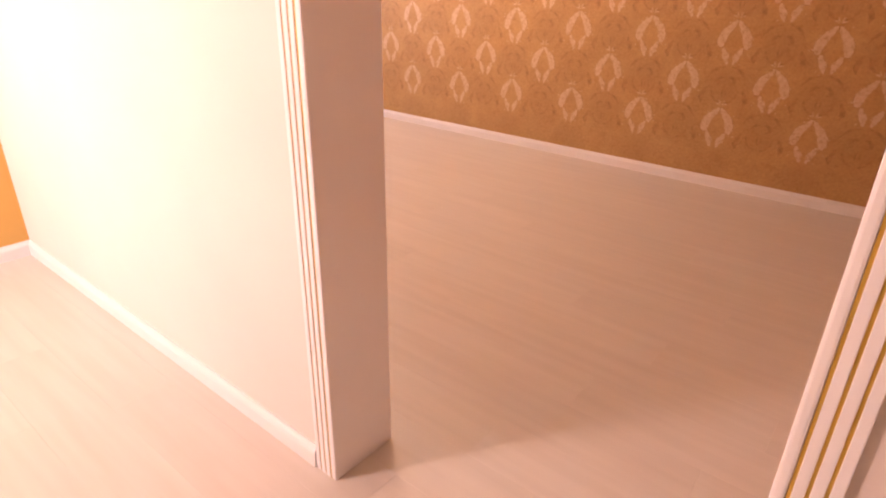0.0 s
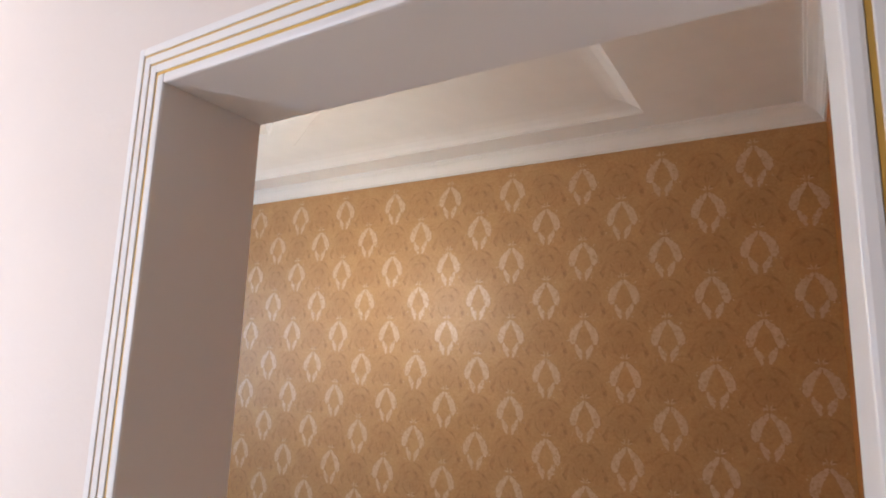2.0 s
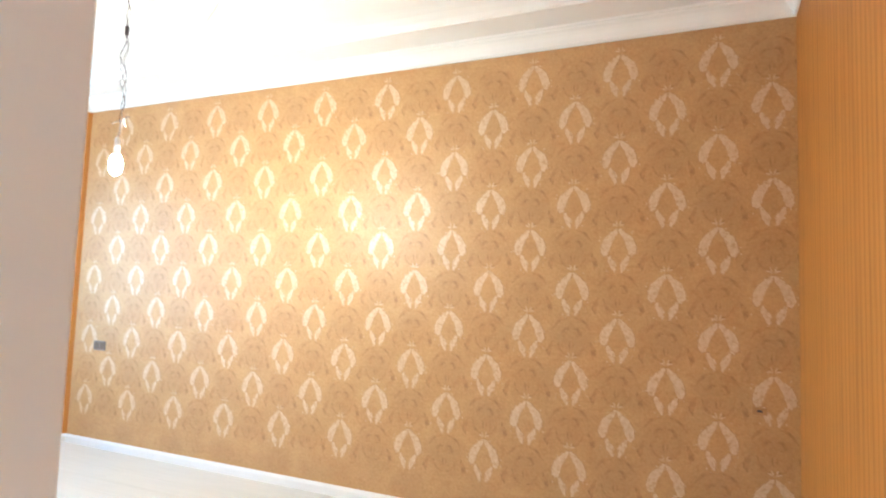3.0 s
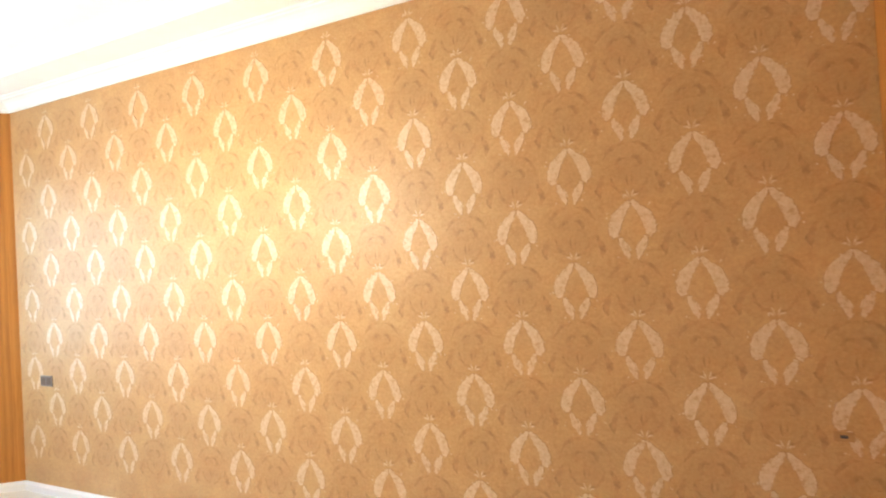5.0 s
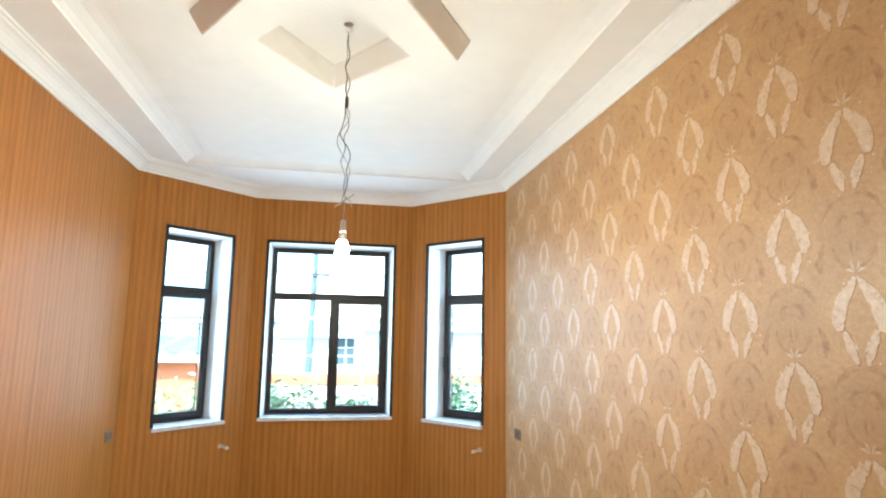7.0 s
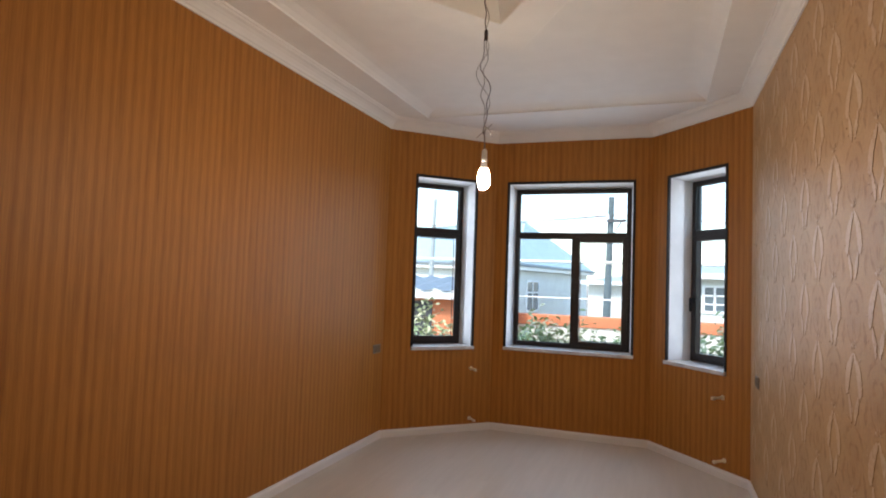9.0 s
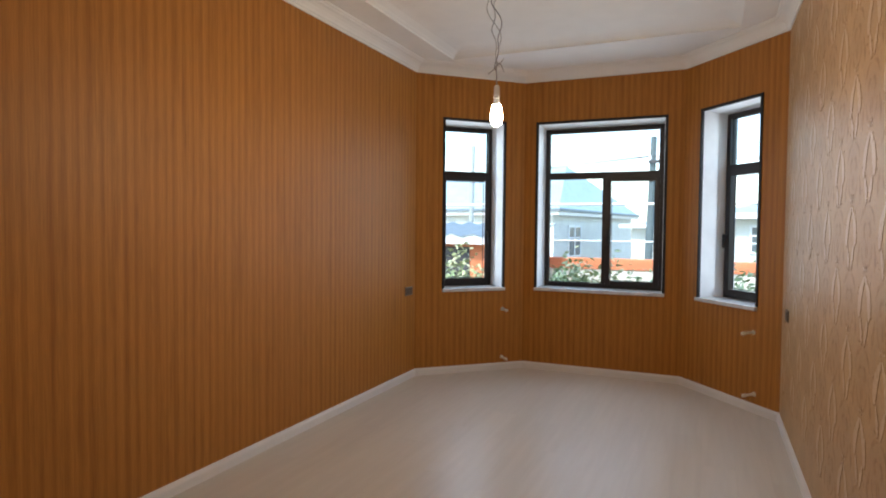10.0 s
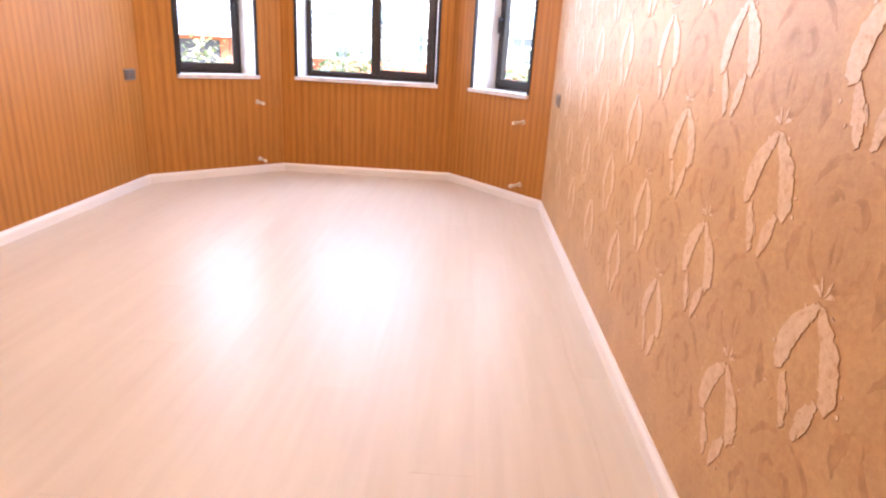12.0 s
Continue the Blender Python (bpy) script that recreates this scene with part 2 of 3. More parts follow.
def part(name, bm, material, parent=None, label="", smooth=False):
    me = mesh_of(bm, name)
    for m in (material if isinstance(material, (list, tuple)) else (material,)):
        me.materials.append(m)
    if smooth:
        me.shade_smooth()
    ob = new(name, me)
    ob.parent = parent
    if label:
        ob["label"] = label
    return ob


def empty(name, m=None):
    ob = new(name)
    ob.empty_display_size = 0.05
    if m is not None:
        ob.matrix_world = m
    return ob


def box(bm, a, b, m=None, mi=0, bevel=0.0):
    lo, hi = [min(p) for p in zip(a, b)], [max(p) for p in zip(a, b)]
    vs = [bm.verts.new((x, y, z)) for x in (lo[0], hi[0]) for y in (lo[1], hi[1]) for z in (lo[2], hi[2])]
    fs = [bm.faces.new([vs[i] for i in q]) for q in ((0, 1, 3, 2), (4, 6, 7, 5), (0, 4, 5, 1), (2, 3, 7, 6), (0, 2, 6, 4), (1, 5, 7, 3))]
    for f in fs:
        f.material_index = mi
    if bevel:
        r = bmesh.ops.bevel(bm, geom=list({e for f in fs for e in f.edges}), offset=bevel, segments=2, affect="EDGES", profile=0.6)
        vs = list({v for f in r["faces"] for v in f.verts} | {v for v in vs if v.is_valid})
    if m is not None:
        bmesh.ops.transform(bm, matrix=m, verts=vs)
    return bm


def boxes(*items, **kw):
    bm = bmesh.new()
    for a, b in items:
        box(bm, a, b, **kw)
    return bm


def tube(points, r, sides=8, caps=True, bm=None):
    """A round bar along points; r is one radius or one for each point."""
    bm = bm or bmesh.new()
    pts = [Vector(p) for p in points]
    rs = r if isinstance(r, (list, tuple)) else [r] * len(pts)
    rings, side = [], None
    for i, p in enumerate(pts):
        d = (pts[min(i + 1, len(pts) - 1)] - pts[max(i - 1, 0)]).normalized()
        if side is None:
            side = d.orthogonal().normalized()
        side = (side - d * side.dot(d)).normalized()
        up = d.cross(side)
        rings.append([bm.verts.new(p + (side * math.cos(a) + up * math.sin(a)) * rs[i]) for a in (2 * math.pi * k / sides for k in range(sides))])
    for a, b in zip(rings, rings[1:]):
        for k in range(sides):
            bm.faces.new((a[k], a[(k + 1) % sides], b[(k + 1) % sides], b[k]))
    if caps:
        bm.faces.new(rings[0][::-1])
        bm.faces.new(rings[-1])
    return bm


def lathe(profile, sides=20, bm=None):
    bm = bm or bmesh.new()
    rings = [[bm.verts.new((r * math.cos(2 * math.pi * k / sides), r * math.sin(2 * math.pi * k / sides), z)) for k in range(sides)] for r, z in profile]
    for a, b in zip(rings, rings[1:]):
        for k in range(sides):
            bm.faces.new((a[k], a[(k + 1) % sides], b[(k + 1) % sides], b[k]))
    bm.faces.new(rings[0][::-1])
    bm.faces.new(rings[-1])
    return bm


def sweep(path, profile, closed):
    """Moulding along a counter-clockwise plan path; the profile is (distance in from the wall, height)."""
    bm = bmesh.new()
    n, P = len(path), [Vector(p) for p in path]
    rings = []
    for i, p in enumerate(P):
        a = (p - P[i - 1]).normalized() if closed or i > 0 else None
        b = (P[(i + 1) % n] - p).normalized() if closed or i < n - 1 else None
        na = Vector((-a.y, a.x)) if a else None
        nb = Vector((-b.y, b.x)) if b else None
        if na and nb:
            k = (na + nb).normalized()
            k = k / max(0.2, k.dot(na))
        else:
            k = na or nb
        rings.append([bm.verts.new((p.x + k.x * d, p.y + k.y * d, z)) for d, z in profile])
    for i in range(n if closed else n - 1):
        r, s = rings[i], rings[(i + 1) % n]
        for k in range(len(profile) - 1):
            bm.faces.new((r[k], s[k], s[k + 1], r[k + 1]))
    if not closed:
        bm.faces.new(rings[0])
        bm.faces.new(rings[-1][::-1])
    bmesh.ops.recalc_face_normals(bm, faces=bm.faces)
    return bm


def wall_panel(name, A, B, top, thick, holes=(), mats=(None, None), grow=(0.0, 0.0), splay=0.0, base=-0.15, label=""):
    """A wall whose room face runs from A to B (room on its right-hand side when walking A to B is negative: the room lies
    to the left of B to A). holes: (u0, u1, z0, z1). Materials: room face, the rest. Its UV is in metres."""
    A, B = Vector(A), Vector(B)
    L = (B - A).length
    u = (B - A) / L
    nrm = Vector((-u.y, u.x))
    bm = bmesh.new()
    uvl = bm.loops.layers.uv.new("UVMap")
    us = sorted({0.0, L, *[h[0] for h in holes], *[h[1] for h in holes]})
    zs = sorted({base, top, *[h[2] for h in holes], *[h[3] for h in holes]})

    def inside(a, b, c, d):
        return any(h[0] <= a and b <= h[1] and h[2] <= c and d <= h[3] for h in holes)

    def at(uu, zz, d):
        if d > 0:
            for h in holes:
                if abs(uu - h[0]) < 1e-6 and h[2] <= zz <= h[3]:
                    uu += splay
                elif abs(uu - h[1]) < 1e-6 and h[2] <= zz <= h[3]:
                    uu -= splay
                if abs(zz - h[3]) < 1e-6 and h[0] <= uu <= h[1]:
                    zz -= splay
            if uu <= 0:
                uu -= grow[0]
            if uu >= L:
                uu += grow[1]
        q = A + u * uu + nrm * d
        return (q.x, q.y, zz)

    def quad(ps, mi, uvs):
        f = bm.faces.new([bm.verts.new(p) for p in ps])
        f.material_index = mi
        for lp, c in zip(f.loops, uvs):
            lp[uvl].uv = c

    for a, b in zip(us, us[1:]):
        for c, d in zip(zs, zs[1:]):
            if inside(a, b, c, d):
                continue
            uvs = [(a, c), (b, c), (b, d), (a, d)]
            quad([at(a, c, 0), at(b, c, 0), at(b, d, 0), at(a, d, 0)], 0, uvs)
            quad([at(a, d, thick), at(b, d, thick), at(b, c, thick), at(a, c, thick)], 1, uvs)
    loops = [((0, base), (L, base), (L, top), (0, top))] + [((h[0], h[2]), (h[0], h[3]), (h[1], h[3]), (h[1], h[2])) for h in holes]
    for lp in loops:
        for p, q in zip(lp, lp[1:] + lp[:1]):
            quad([at(*p, 0), at(*p, thick), at(*q, thick), at(*q, 0)], 1, [(0, 0), (0, 1), (1, 1), (1, 0)])
    bmesh.ops.remove_doubles(bm, verts=bm.verts, dist=1e-5)
    bmesh.ops.recalc_face_normals(bm, faces=bm.faces)
    ob = part(name, bm, list(mats))
    return tagged(ob, label, "wall", kind="structure")


# ---- room walls ----
TOP = 3.3
wall_east = wall_panel("wall_east", (W, YR), (W, -0.0), TOP, 0.25, mats=(DAMASK, REVEAL), grow=(0.1, 0.2), label="wall papered in orange-gold damask with raised pale motifs")
wall_panel("wall_south", (W, 0), (0, 0), TOP, 0.25, mats=(STRIPE, REVEAL), grow=(0.2, 0.0), label="wall papered in brown upright wood-look stripes")
wall_panel("wall_west", (0, 0), (0, YL), TOP, 0.185, holes=[(Y2 - 0.0185, Y1 + 0.0185, -0.15, ZO + 0.0185)], mats=(STRIPE, CREAM), grow=(0.0, 0.1), label="long wall in brown striped paper with a cased doorway")
ZT, ZB = 2.534, 0.85
BAY = [("wall_bay_west", (0, YL), C1, 0.254, 0.798), ("wall_bay_north", C1, C2, 0.0914, 0.890), ("wall_bay_east", C2, (W, YR), 0.204, 0.777)]
for nm, a, b, s0, s1 in BAY:
    ln = (Vector(b) - Vector(a)).length
    wall_panel(nm, a, b, TOP, 0.36, holes=[(s0 * ln, s1 * ln, ZB, ZT)], mats=(STRIPE, REVEAL), grow=(0.14, 0.14), splay=0.03, label="bay wall in brown striped paper round a window")

# ---- floor and ceilings ----
slab = part("floor", boxes(((-2.5, -1.5, -0.15), (W + 0.2, 6.9, -0.012))), SUBFLOOR)
tagged(slab, "pale oak laminate floor with a satin sheen", "floor", kind="structure")

TX0, TX1, TY0, TY1 = 0.35, 2.82, 0.945, 5.75


def ceiling():
    bm = bmesh.new()
    hole = [(TX0, TY0), (TX1, TY0), (TX1, TY1), (TX0, TY1)]
    big = [(-0.1, -0.1), (W + 0.1, -0.1), (W + 0.1, YR + 0.05), (C2[0] + 0.05, C2[1] + 0.12), (C1[0] - 0.05, C1[1] + 0.12), (-0.1, YL + 0.05)]
    edges = []
    for ring in (big, hole):
        vs = [bm.verts.new((x, y, SOFFIT)) for x, y in ring]
        edges += [bm.edges.new((vs[i], vs[(i + 1) % len(vs)])) for i in range(len(vs))]
    bmesh.ops.triangle_fill(bm, edges=edges, use_beauty=True)
    # rounded riser up to the raised field
    prof = [(0.0, SOFFIT), (-0.003, SOFFIT + 0.012), (-0.03, SOFFIT + 0.03), (-0.08, SOFFIT + 0.052), (-0.13, TRAY - 0.003), (-0.16, TRAY)]
    rings = []
    for d, z in prof:
        rings.append([bm.verts.new(p) for p in ((TX0 - d + 0.0, TY0 - d, z), (TX1 + d, TY0 - d, z), (TX1 + d, TY1 + d, z), (TX0 - d, TY1 + d, z))])
    for a, b in zip(rings, rings[1:]):
        for k in range(4):
            bm.faces.new((a[k], a[(k + 1) % 4], b[(k + 1) % 4], b[k]))
    bm.faces.new(rings[-1][::-1])
    # upper side
    box(bm, (-0.1, -0.1, 3.3), (W + 0.1, 6.9, 3.4))
    return bm


tagged(part("ceiling", ceiling(), PLASTER), "white stepped plaster ceiling with a raised rectangular field", "ceiling", kind="structure")

CROWN = [(0.0, H), (0.012, H), (0.014, H + 0.016), (0.022, H + 0.022), (0.03, H + 0.038), (0.046, H + 0.058), (0.066, H + 0.072), (0.086, H + 0.08), (0.09, H + 0.09), (0.102, H + 0.092), (0.104, SOFFIT)]
tagged(part("trim_crown", sweep(OUT, CROWN, True), PLASTER), "white plaster crown moulding round the room", "moulding", kind="structure")
BASE = [(0.0, 0.0), (0.016, 0.0), (0.016, 0.048), (0.012, 0.058), (0.007, 0.064), (0.006, 0.071), (0.0, 0.071)]
tagged(part("baseboard", sweep([(0, Y2 - CW), (0, 0), (W, 0), (W, YR), C2, C1, (0, YL), (0, Y1 + CW)], BASE, False), SKIRT), "white plastic skirting along the room walls", "skirting", kind="structure")


def rhombus(cx, cy, hx, hy, z):
    return [(cx - hx, cy, z), (cx, cy - hy, z), (cx + hx, cy, z), (cx, cy + hy, z)]


def medallion():
    bm = bmesh.new()
    cx, cy = 1.58, 3.258
    rows = [(0.678, 1.05, TRAY + 0.002), (0.678, 1.05, TRAY - 0.012), (0.618, 0.962, 3.026), (0.61, 0.95, 3.02), (0.375, 0.50, 3.02), (0.367, 0.49, 3.026), (0.30, 0.43, TRAY - 0.012), (0.30, 0.43, TRAY + 0.002)]
    rings = [[bm.verts.new(p) for p in rhombus(cx, cy, *r)] for r in rows]
    for a, b in zip(rings, rings[1:]):
        for k in range(4):
            bm.faces.new((a[k], a[(k + 1) % 4], b[(k + 1) % 4], b[k]))
    bmesh.ops.recalc_face_normals(bm, faces=bm.faces)
    return bm


tagged(part("ceiling_medallion", medallion(), PLASTER), "white diamond-shaped plaster frame hung under the ceiling", "ceiling medallion", kind="structure")


# ---- doorway lining and casings ----
def door_lining():
    """White lining of the doorway with rounded arrises."""
    bm = bmesh.new()
    for lo, hi in (((XF, Y1, 0.0), (XB, Y1 + 0.0184, ZO + 0.0184)), ((XF, Y2 - 0.0184, 0.0), (XB, Y2, ZO + 0.0184)), ((XF, Y2, ZO), (XB, Y1, ZO + 0.0184))):
        box(bm, lo, hi, bevel=0.005)
    return bm


def casing(xa, xb):
    """Flat white architrave round the doorway between the planes xa (wall) and xb (front), with three grooves."""
    thing = empty("door_casing")
    s = 1 if xb > xa else -1
    cuts = [(0.0235, 0.0385), (0.0435, 0.0585), (0.0635, CW)]
    for a, b in cuts:
        bm = bmesh.new()
        for lo, hi in (((xa, Y1 + a, 0), (xb, Y1 + b, ZO + b)), ((xa, Y2 - b, 0), (xb, Y2 - a, ZO + b)), ((xa, Y2 - a, ZO + a), (xb, Y1 + a, ZO + b))):
            box(bm, lo, hi, bevel=0.0015)
        part("moulding_strip", bm, GLOSS, thing)
    for a, b in ((0.0185, 0.0235), (0.0385, 0.0435), (0.0585, 0.0635)):
        xg = xb - s * 0.0025
        bm = boxes(((xa, Y1 + a, 0), (xg, Y1 + b, ZO + b)), ((xa, Y2 - b, 0), (xg, Y2 - a, ZO + b)), ((xa, Y2 - a, ZO + a), (xg, Y1 + a, ZO + b)))
        part("gold_line", bm, GOLD, thing, "gold-painted groove")
    return tagged(thing, "white lacquered doorway casing with three gold lines", "door casing")


tagged(part("door_lining", door_lining(), GLOSS), "white lacquered lining of the open doorway", "door lining", kind="structure")
casing(-0.185, XF)
casing(0.0, XB)


# ---- windows ----
def window(name, A, B, s0, s1, style):
    A, B = Vector(A), Vector(B)
    L = (B - A).length
    u = (B - A) / L
    ang = math.degrees(math.atan2(u.y, u.x))
    o = A + u * (s0 * L)
    thing = empty(name, pose(o.x, o.y, 0, 0, 0, ang))   # local x along the wall, local y outwards
    w = (s1 - s0) * L
    # black trim round the opening, flush with the paper
    part("edge_trim", boxes(((-0.022, -0.007, ZB + 0.004), (0.003, 0.014, ZT + 0.022)), ((w - 0.003, -0.007, ZB + 0.004), (w + 0.022, 0.014, ZT + 0.022)), ((0.003, -0.007, ZT - 0.003), (w - 0.003, 0.014, ZT + 0.022))), BLACK, thing, "thin black edging")
    part("window_sill", boxes(((-0.02, -0.03, ZB - 0.028), (w + 0.02, -0.001, ZB + 0.004)), ((0.001, -0.001, ZB - 0.02), (w - 0.001, 0.27, ZB + 0.004)), bevel=0.003), MARBLE, thing, "pale marble sill")
    x0, x1, z0, z1 = 0.021, w - 0.021, ZB + 0.004, ZT - 0.021
    d0, d1, fw = 0.25, 0.315, 0.043
    bm = bmesh.new()
    zt = 2.02
    for lo, hi in (((x0, d0, z0), (x0 + fw, d1, z1)), ((x1 - fw, d0, z0), (x1, d1, z1)), ((x0 + fw, d0, z1 - fw), (x1 - fw, d1, z1)), ((x0 + fw, d0, z0), (x1 - fw, d1, z0 + fw)), ((x0 + fw, d0, zt - 0.03), (x1 - fw, d1, zt + 0.03))):
        box(bm, lo, hi, bevel=0.004)
    xm = None
    if style == "double":
        xm = x0 + 0.525 * (x1 - x0)
        box(bm, (xm - 0.025, d0, z0 + fw), (xm + 0.025, d1, zt - 0.03), bevel=0.004)
    part("window_frame", bm, FRAME, thing)
    lo_x, hi_x = ((xm + 0.025) if xm else x0 + fw, x1 - fw)
    # opening sash
    sx0, sx1, sz0, sz1 = lo_x - 0.012, hi_x + 0.012, z0 + fw - 0.012, zt - 0.03 + 0.012
    bm = bmesh.new()
    sw = 0.05
    for lo, hi in (((sx0, d0 - 0.022, sz0), (sx0 + sw, d0 - 0.002, sz1)), ((sx1 - sw, d0 - 0.022, sz0), (sx1, d0 - 0.002, sz1)), ((sx0 + sw, d0 - 0.022, sz1 - sw), (sx1 - sw, d0 - 0.002, sz1)), ((sx0 + sw, d0 - 0.022, sz0), (sx1 - sw, d0 - 0.002, sz0 + sw))):
        box(bm, lo, hi, bevel=0.004)
    sash = part("sash", bm, FRAME, thing)
    hx = {"left": sx1 - sw / 2, "right": sx0 + sw / 2, "double": sx0 + sw / 2}[style]
    hz = 1.42
    bm = boxes(((hx - 0.013, d0 - 0.03, hz - 0.035), (hx + 0.013, d0 - 0.022, hz + 0.035)), ((hx - 0.009, d0 - 0.055, hz - 0.01), (hx + 0.009, d0 - 0.03, hz + 0.01)), ((hx - 0.011, d0 - 0.066, hz - 0.115), (hx + 0.011, d0 - 0.055, hz + 0.012)), bevel=0.003)
    part("handle", bm, BLACK, sash, "dark lever handle")
    # panes and their gaskets
    panes = [(x0 + fw, x1 - fw, zt + 0.03, z1 - fw), (sx0 + sw, sx1 - sw, sz0 + sw, sz1 - sw)]
    if xm:
        panes.append((x0 + fw, xm - 0.025, z0 + fw, zt - 0.03))
    for a, b, c, d in panes:
        p = part("pane", boxes(((a - 0.004, 0.285, c - 0.004), (b + 0.004, 0.289, d + 0.004))), GLASS, thing, "clear glass")
        p.visible_shadow = False
        g = 0.006
        part("gasket", boxes(((a, 0.276, c), (a + g, 0.284, d)), ((b - g, 0.276, c), (b, 0.284, d)), ((a + g, 0.276, d - g), (b - g, 0.284, d)), ((a + g, 0.276, c), (b - g, 0.284, c + g))), BLACK, thing)
    return tagged(thing, "dark brown window with a fixed top light and marble sill", "window", kind="structure")


window("window_1", *BAY[0][1:], "left")
window("window_2", *BAY[1][1:], "double")
window("window_3", *BAY[2][1:], "right")


def sky_lamp(A, B, s0, s1, watts):
    """Stands in the opening for the light of the open sky."""
    A, B = Vector(A), Vector(B)
    u = (B - A).normalized()
    n = Vector((-u.y, u.x))
    c = A.lerp(B, (s0 + s1) / 2) + n * 0.17
    lt = new("window_sky_light", bpy.data.lights.new("window_sky_light", "AREA"))
    lt.data.shape, lt.data.size, lt.data.size_y = "RECTANGLE", (s1 - s0) * (B - A).length - 0.06, ZT - ZB - 0.12
    lt.data.energy, lt.data.color = watts, SKYLIGHT
    z = (ZT + ZB) / 2
    lt.matrix_world = look((c.x, c.y, z), (c.x - n.x, c.y - n.y, z))


for (_, *wall_row), watts in zip(BAY, SKY_WATTS):
    sky_lamp(*wall_row, watts)


# ---- pendant bulb ----
HOOK = Vector((1.643, 3.225, TRAY))
BX, BY = 1.655, 3.24


def pendant():
    thing = empty("pendant_bulb", pose(*HOOK))
    bm = lathe([(0.022, 0.0), (0.022, -0.004), (0.006, -0.006), (0.006, -0.012)], 14)
    tube([(0, 0, -0.01), (0.012, 0, -0.02), (0.014, 0, -0.034), (0.002, 0, -0.044), (-0.008, 0, -0.036)], 0.0025, 6, bm=bm)
    part("ceiling_hook", bm, STEEL, thing, "steel ceiling hook", True)

    def strand(z0, z1, amp, turns, phase, sway, n=44):
        pts = []
        for i in range(n + 1):
            k = i / n
            a = phase + turns * 2 * math.pi * k
            env = math.sin(math.pi * min(1, max(0, k))) ** 0.6
            pts.append(((BX - HOOK.x) * (z0 + (z1 - z0) * k) / -1.0 + amp * env * math.cos(a) + sway * env * math.sin(7.3 * k + phase), amp * env * math.sin(a) + 0.5 * sway * env * math.cos(5.1 * k + phase), z0 + (z1 - z0) * k))
        return pts
    for mat_, r, args in ((WIRE_B, 0.0023, (-0.04, -0.40, 0.006, 3, 0.0, 0.006)), (WIRE_W, 0.0021, (-0.05, -0.38, 0.009, 2, 2.4, 0.01)),
                          (WIRE_W, 0.0021, (-0.39, -0.90, 0.008, 4, 0.5, 0.012)), (WIRE_B, 0.0021, (-0.39, -0.90, 0.012, 3, 3.1, 0.022)), (WIRE_W, 0.0017, (-0.42, -0.80, 0.006, 1, 1.2, 0.036))):
        part("wire", tube(strand(*args), r, 6), mat_, thing, smooth=True)
    part("terminal_block", boxes(((-0.002, -0.008, -0.425), (0.014, 0.008, -0.375)), bevel=0.003), WIRE_B, thing, "dark cable connector")
    for a, b in (((0.012, 0, -0.855), (0.048, 0.01, -0.905)), ((0.012, 0, -0.88), (0.055, -0.012, -0.85)), ((0.012, 0, -0.88), (-0.03, 0.008, -0.91))):
        part("wire_end", tube([a, tuple((p + q) / 2 + 0.006 for p, q in zip(a, b)), b], 0.0022, 6), WIRE_W, thing, smooth=True)
    part("lower_wire", tube([(0.012, 0.0, -0.88), (0.013, 0.006, -0.93), (0.011, 0.012, -0.975)], 0.0035, 8), WIRE_W, thing, smooth=True)
    bx, by = BX - HOOK.x, BY - HOOK.y
    bm = lathe([(0.004, -0.965), (0.010, -0.970), (0.0135, -0.98), (0.0145, -1.012), (0.0158, -1.016), (0.0158, -1.03), (0.0142, -1.031)], 20)
    bmesh.ops.translate(bm, vec=(bx, by, 0), verts=bm.verts)
    part("lamp_holder", bm, WHITEP, thing, "white lamp holder", True)
    bm = lathe([(0.0140, -1.029), (0.0148, -1.040), (0.0166, -1.054), (0.0195, -1.066)], 24)
    bmesh.ops.translate(bm, vec=(bx, by, 0), verts=bm.verts)
    part("bulb_neck", bm, WHITEP, thing, "white bulb neck", True)
    bm = lathe([(0.0188, -1.0655), (0.0236, -1.082), (0.0272, -1.096), (0.0294, -1.110), (0.030, -1.125), (0.027, -1.145), (0.019, -1.16), (0.008, -1.167), (0.002, -1.168)], 24)
    bmesh.ops.translate(bm, vec=(bx, by, 0), verts=bm.verts)
    part("bulb", bm, BULB, thing, "lit warm bulb", True)
    return tagged(thing, "bare lit bulb hanging on loose twisted wires from the ceiling", "pendant lamp")


pendant()


# ---- sockets, pipe stubs, junction hole ----
def socket(m):
    thing = empty("wall_socket", m)     # local x along the wall, local y out of the wall
    part("plate", boxes(((-0.072, 0.0, -0.041), (0.072, 0.009, 0.041)), bevel=0.003), SOCKET, thing)
    for k in (-1, 1):
        bm = boxes(((k * 0.034 - 0.027, 0.009, -0.029), (k * 0.034 + 0.027, 0.0115, 0.029)), bevel=0.001)
        part("socket_insert", bm, SOCKET_D, thing, "dark socket insert")
    return tagged(thing, "grey-brown double socket plate on the wall", "socket", "sockets")


socket(pose(0.0, 5.526, 0.851, 0, 0, -90))
socket(pose(W, 5.271, 0.863, 0, 0, 90))


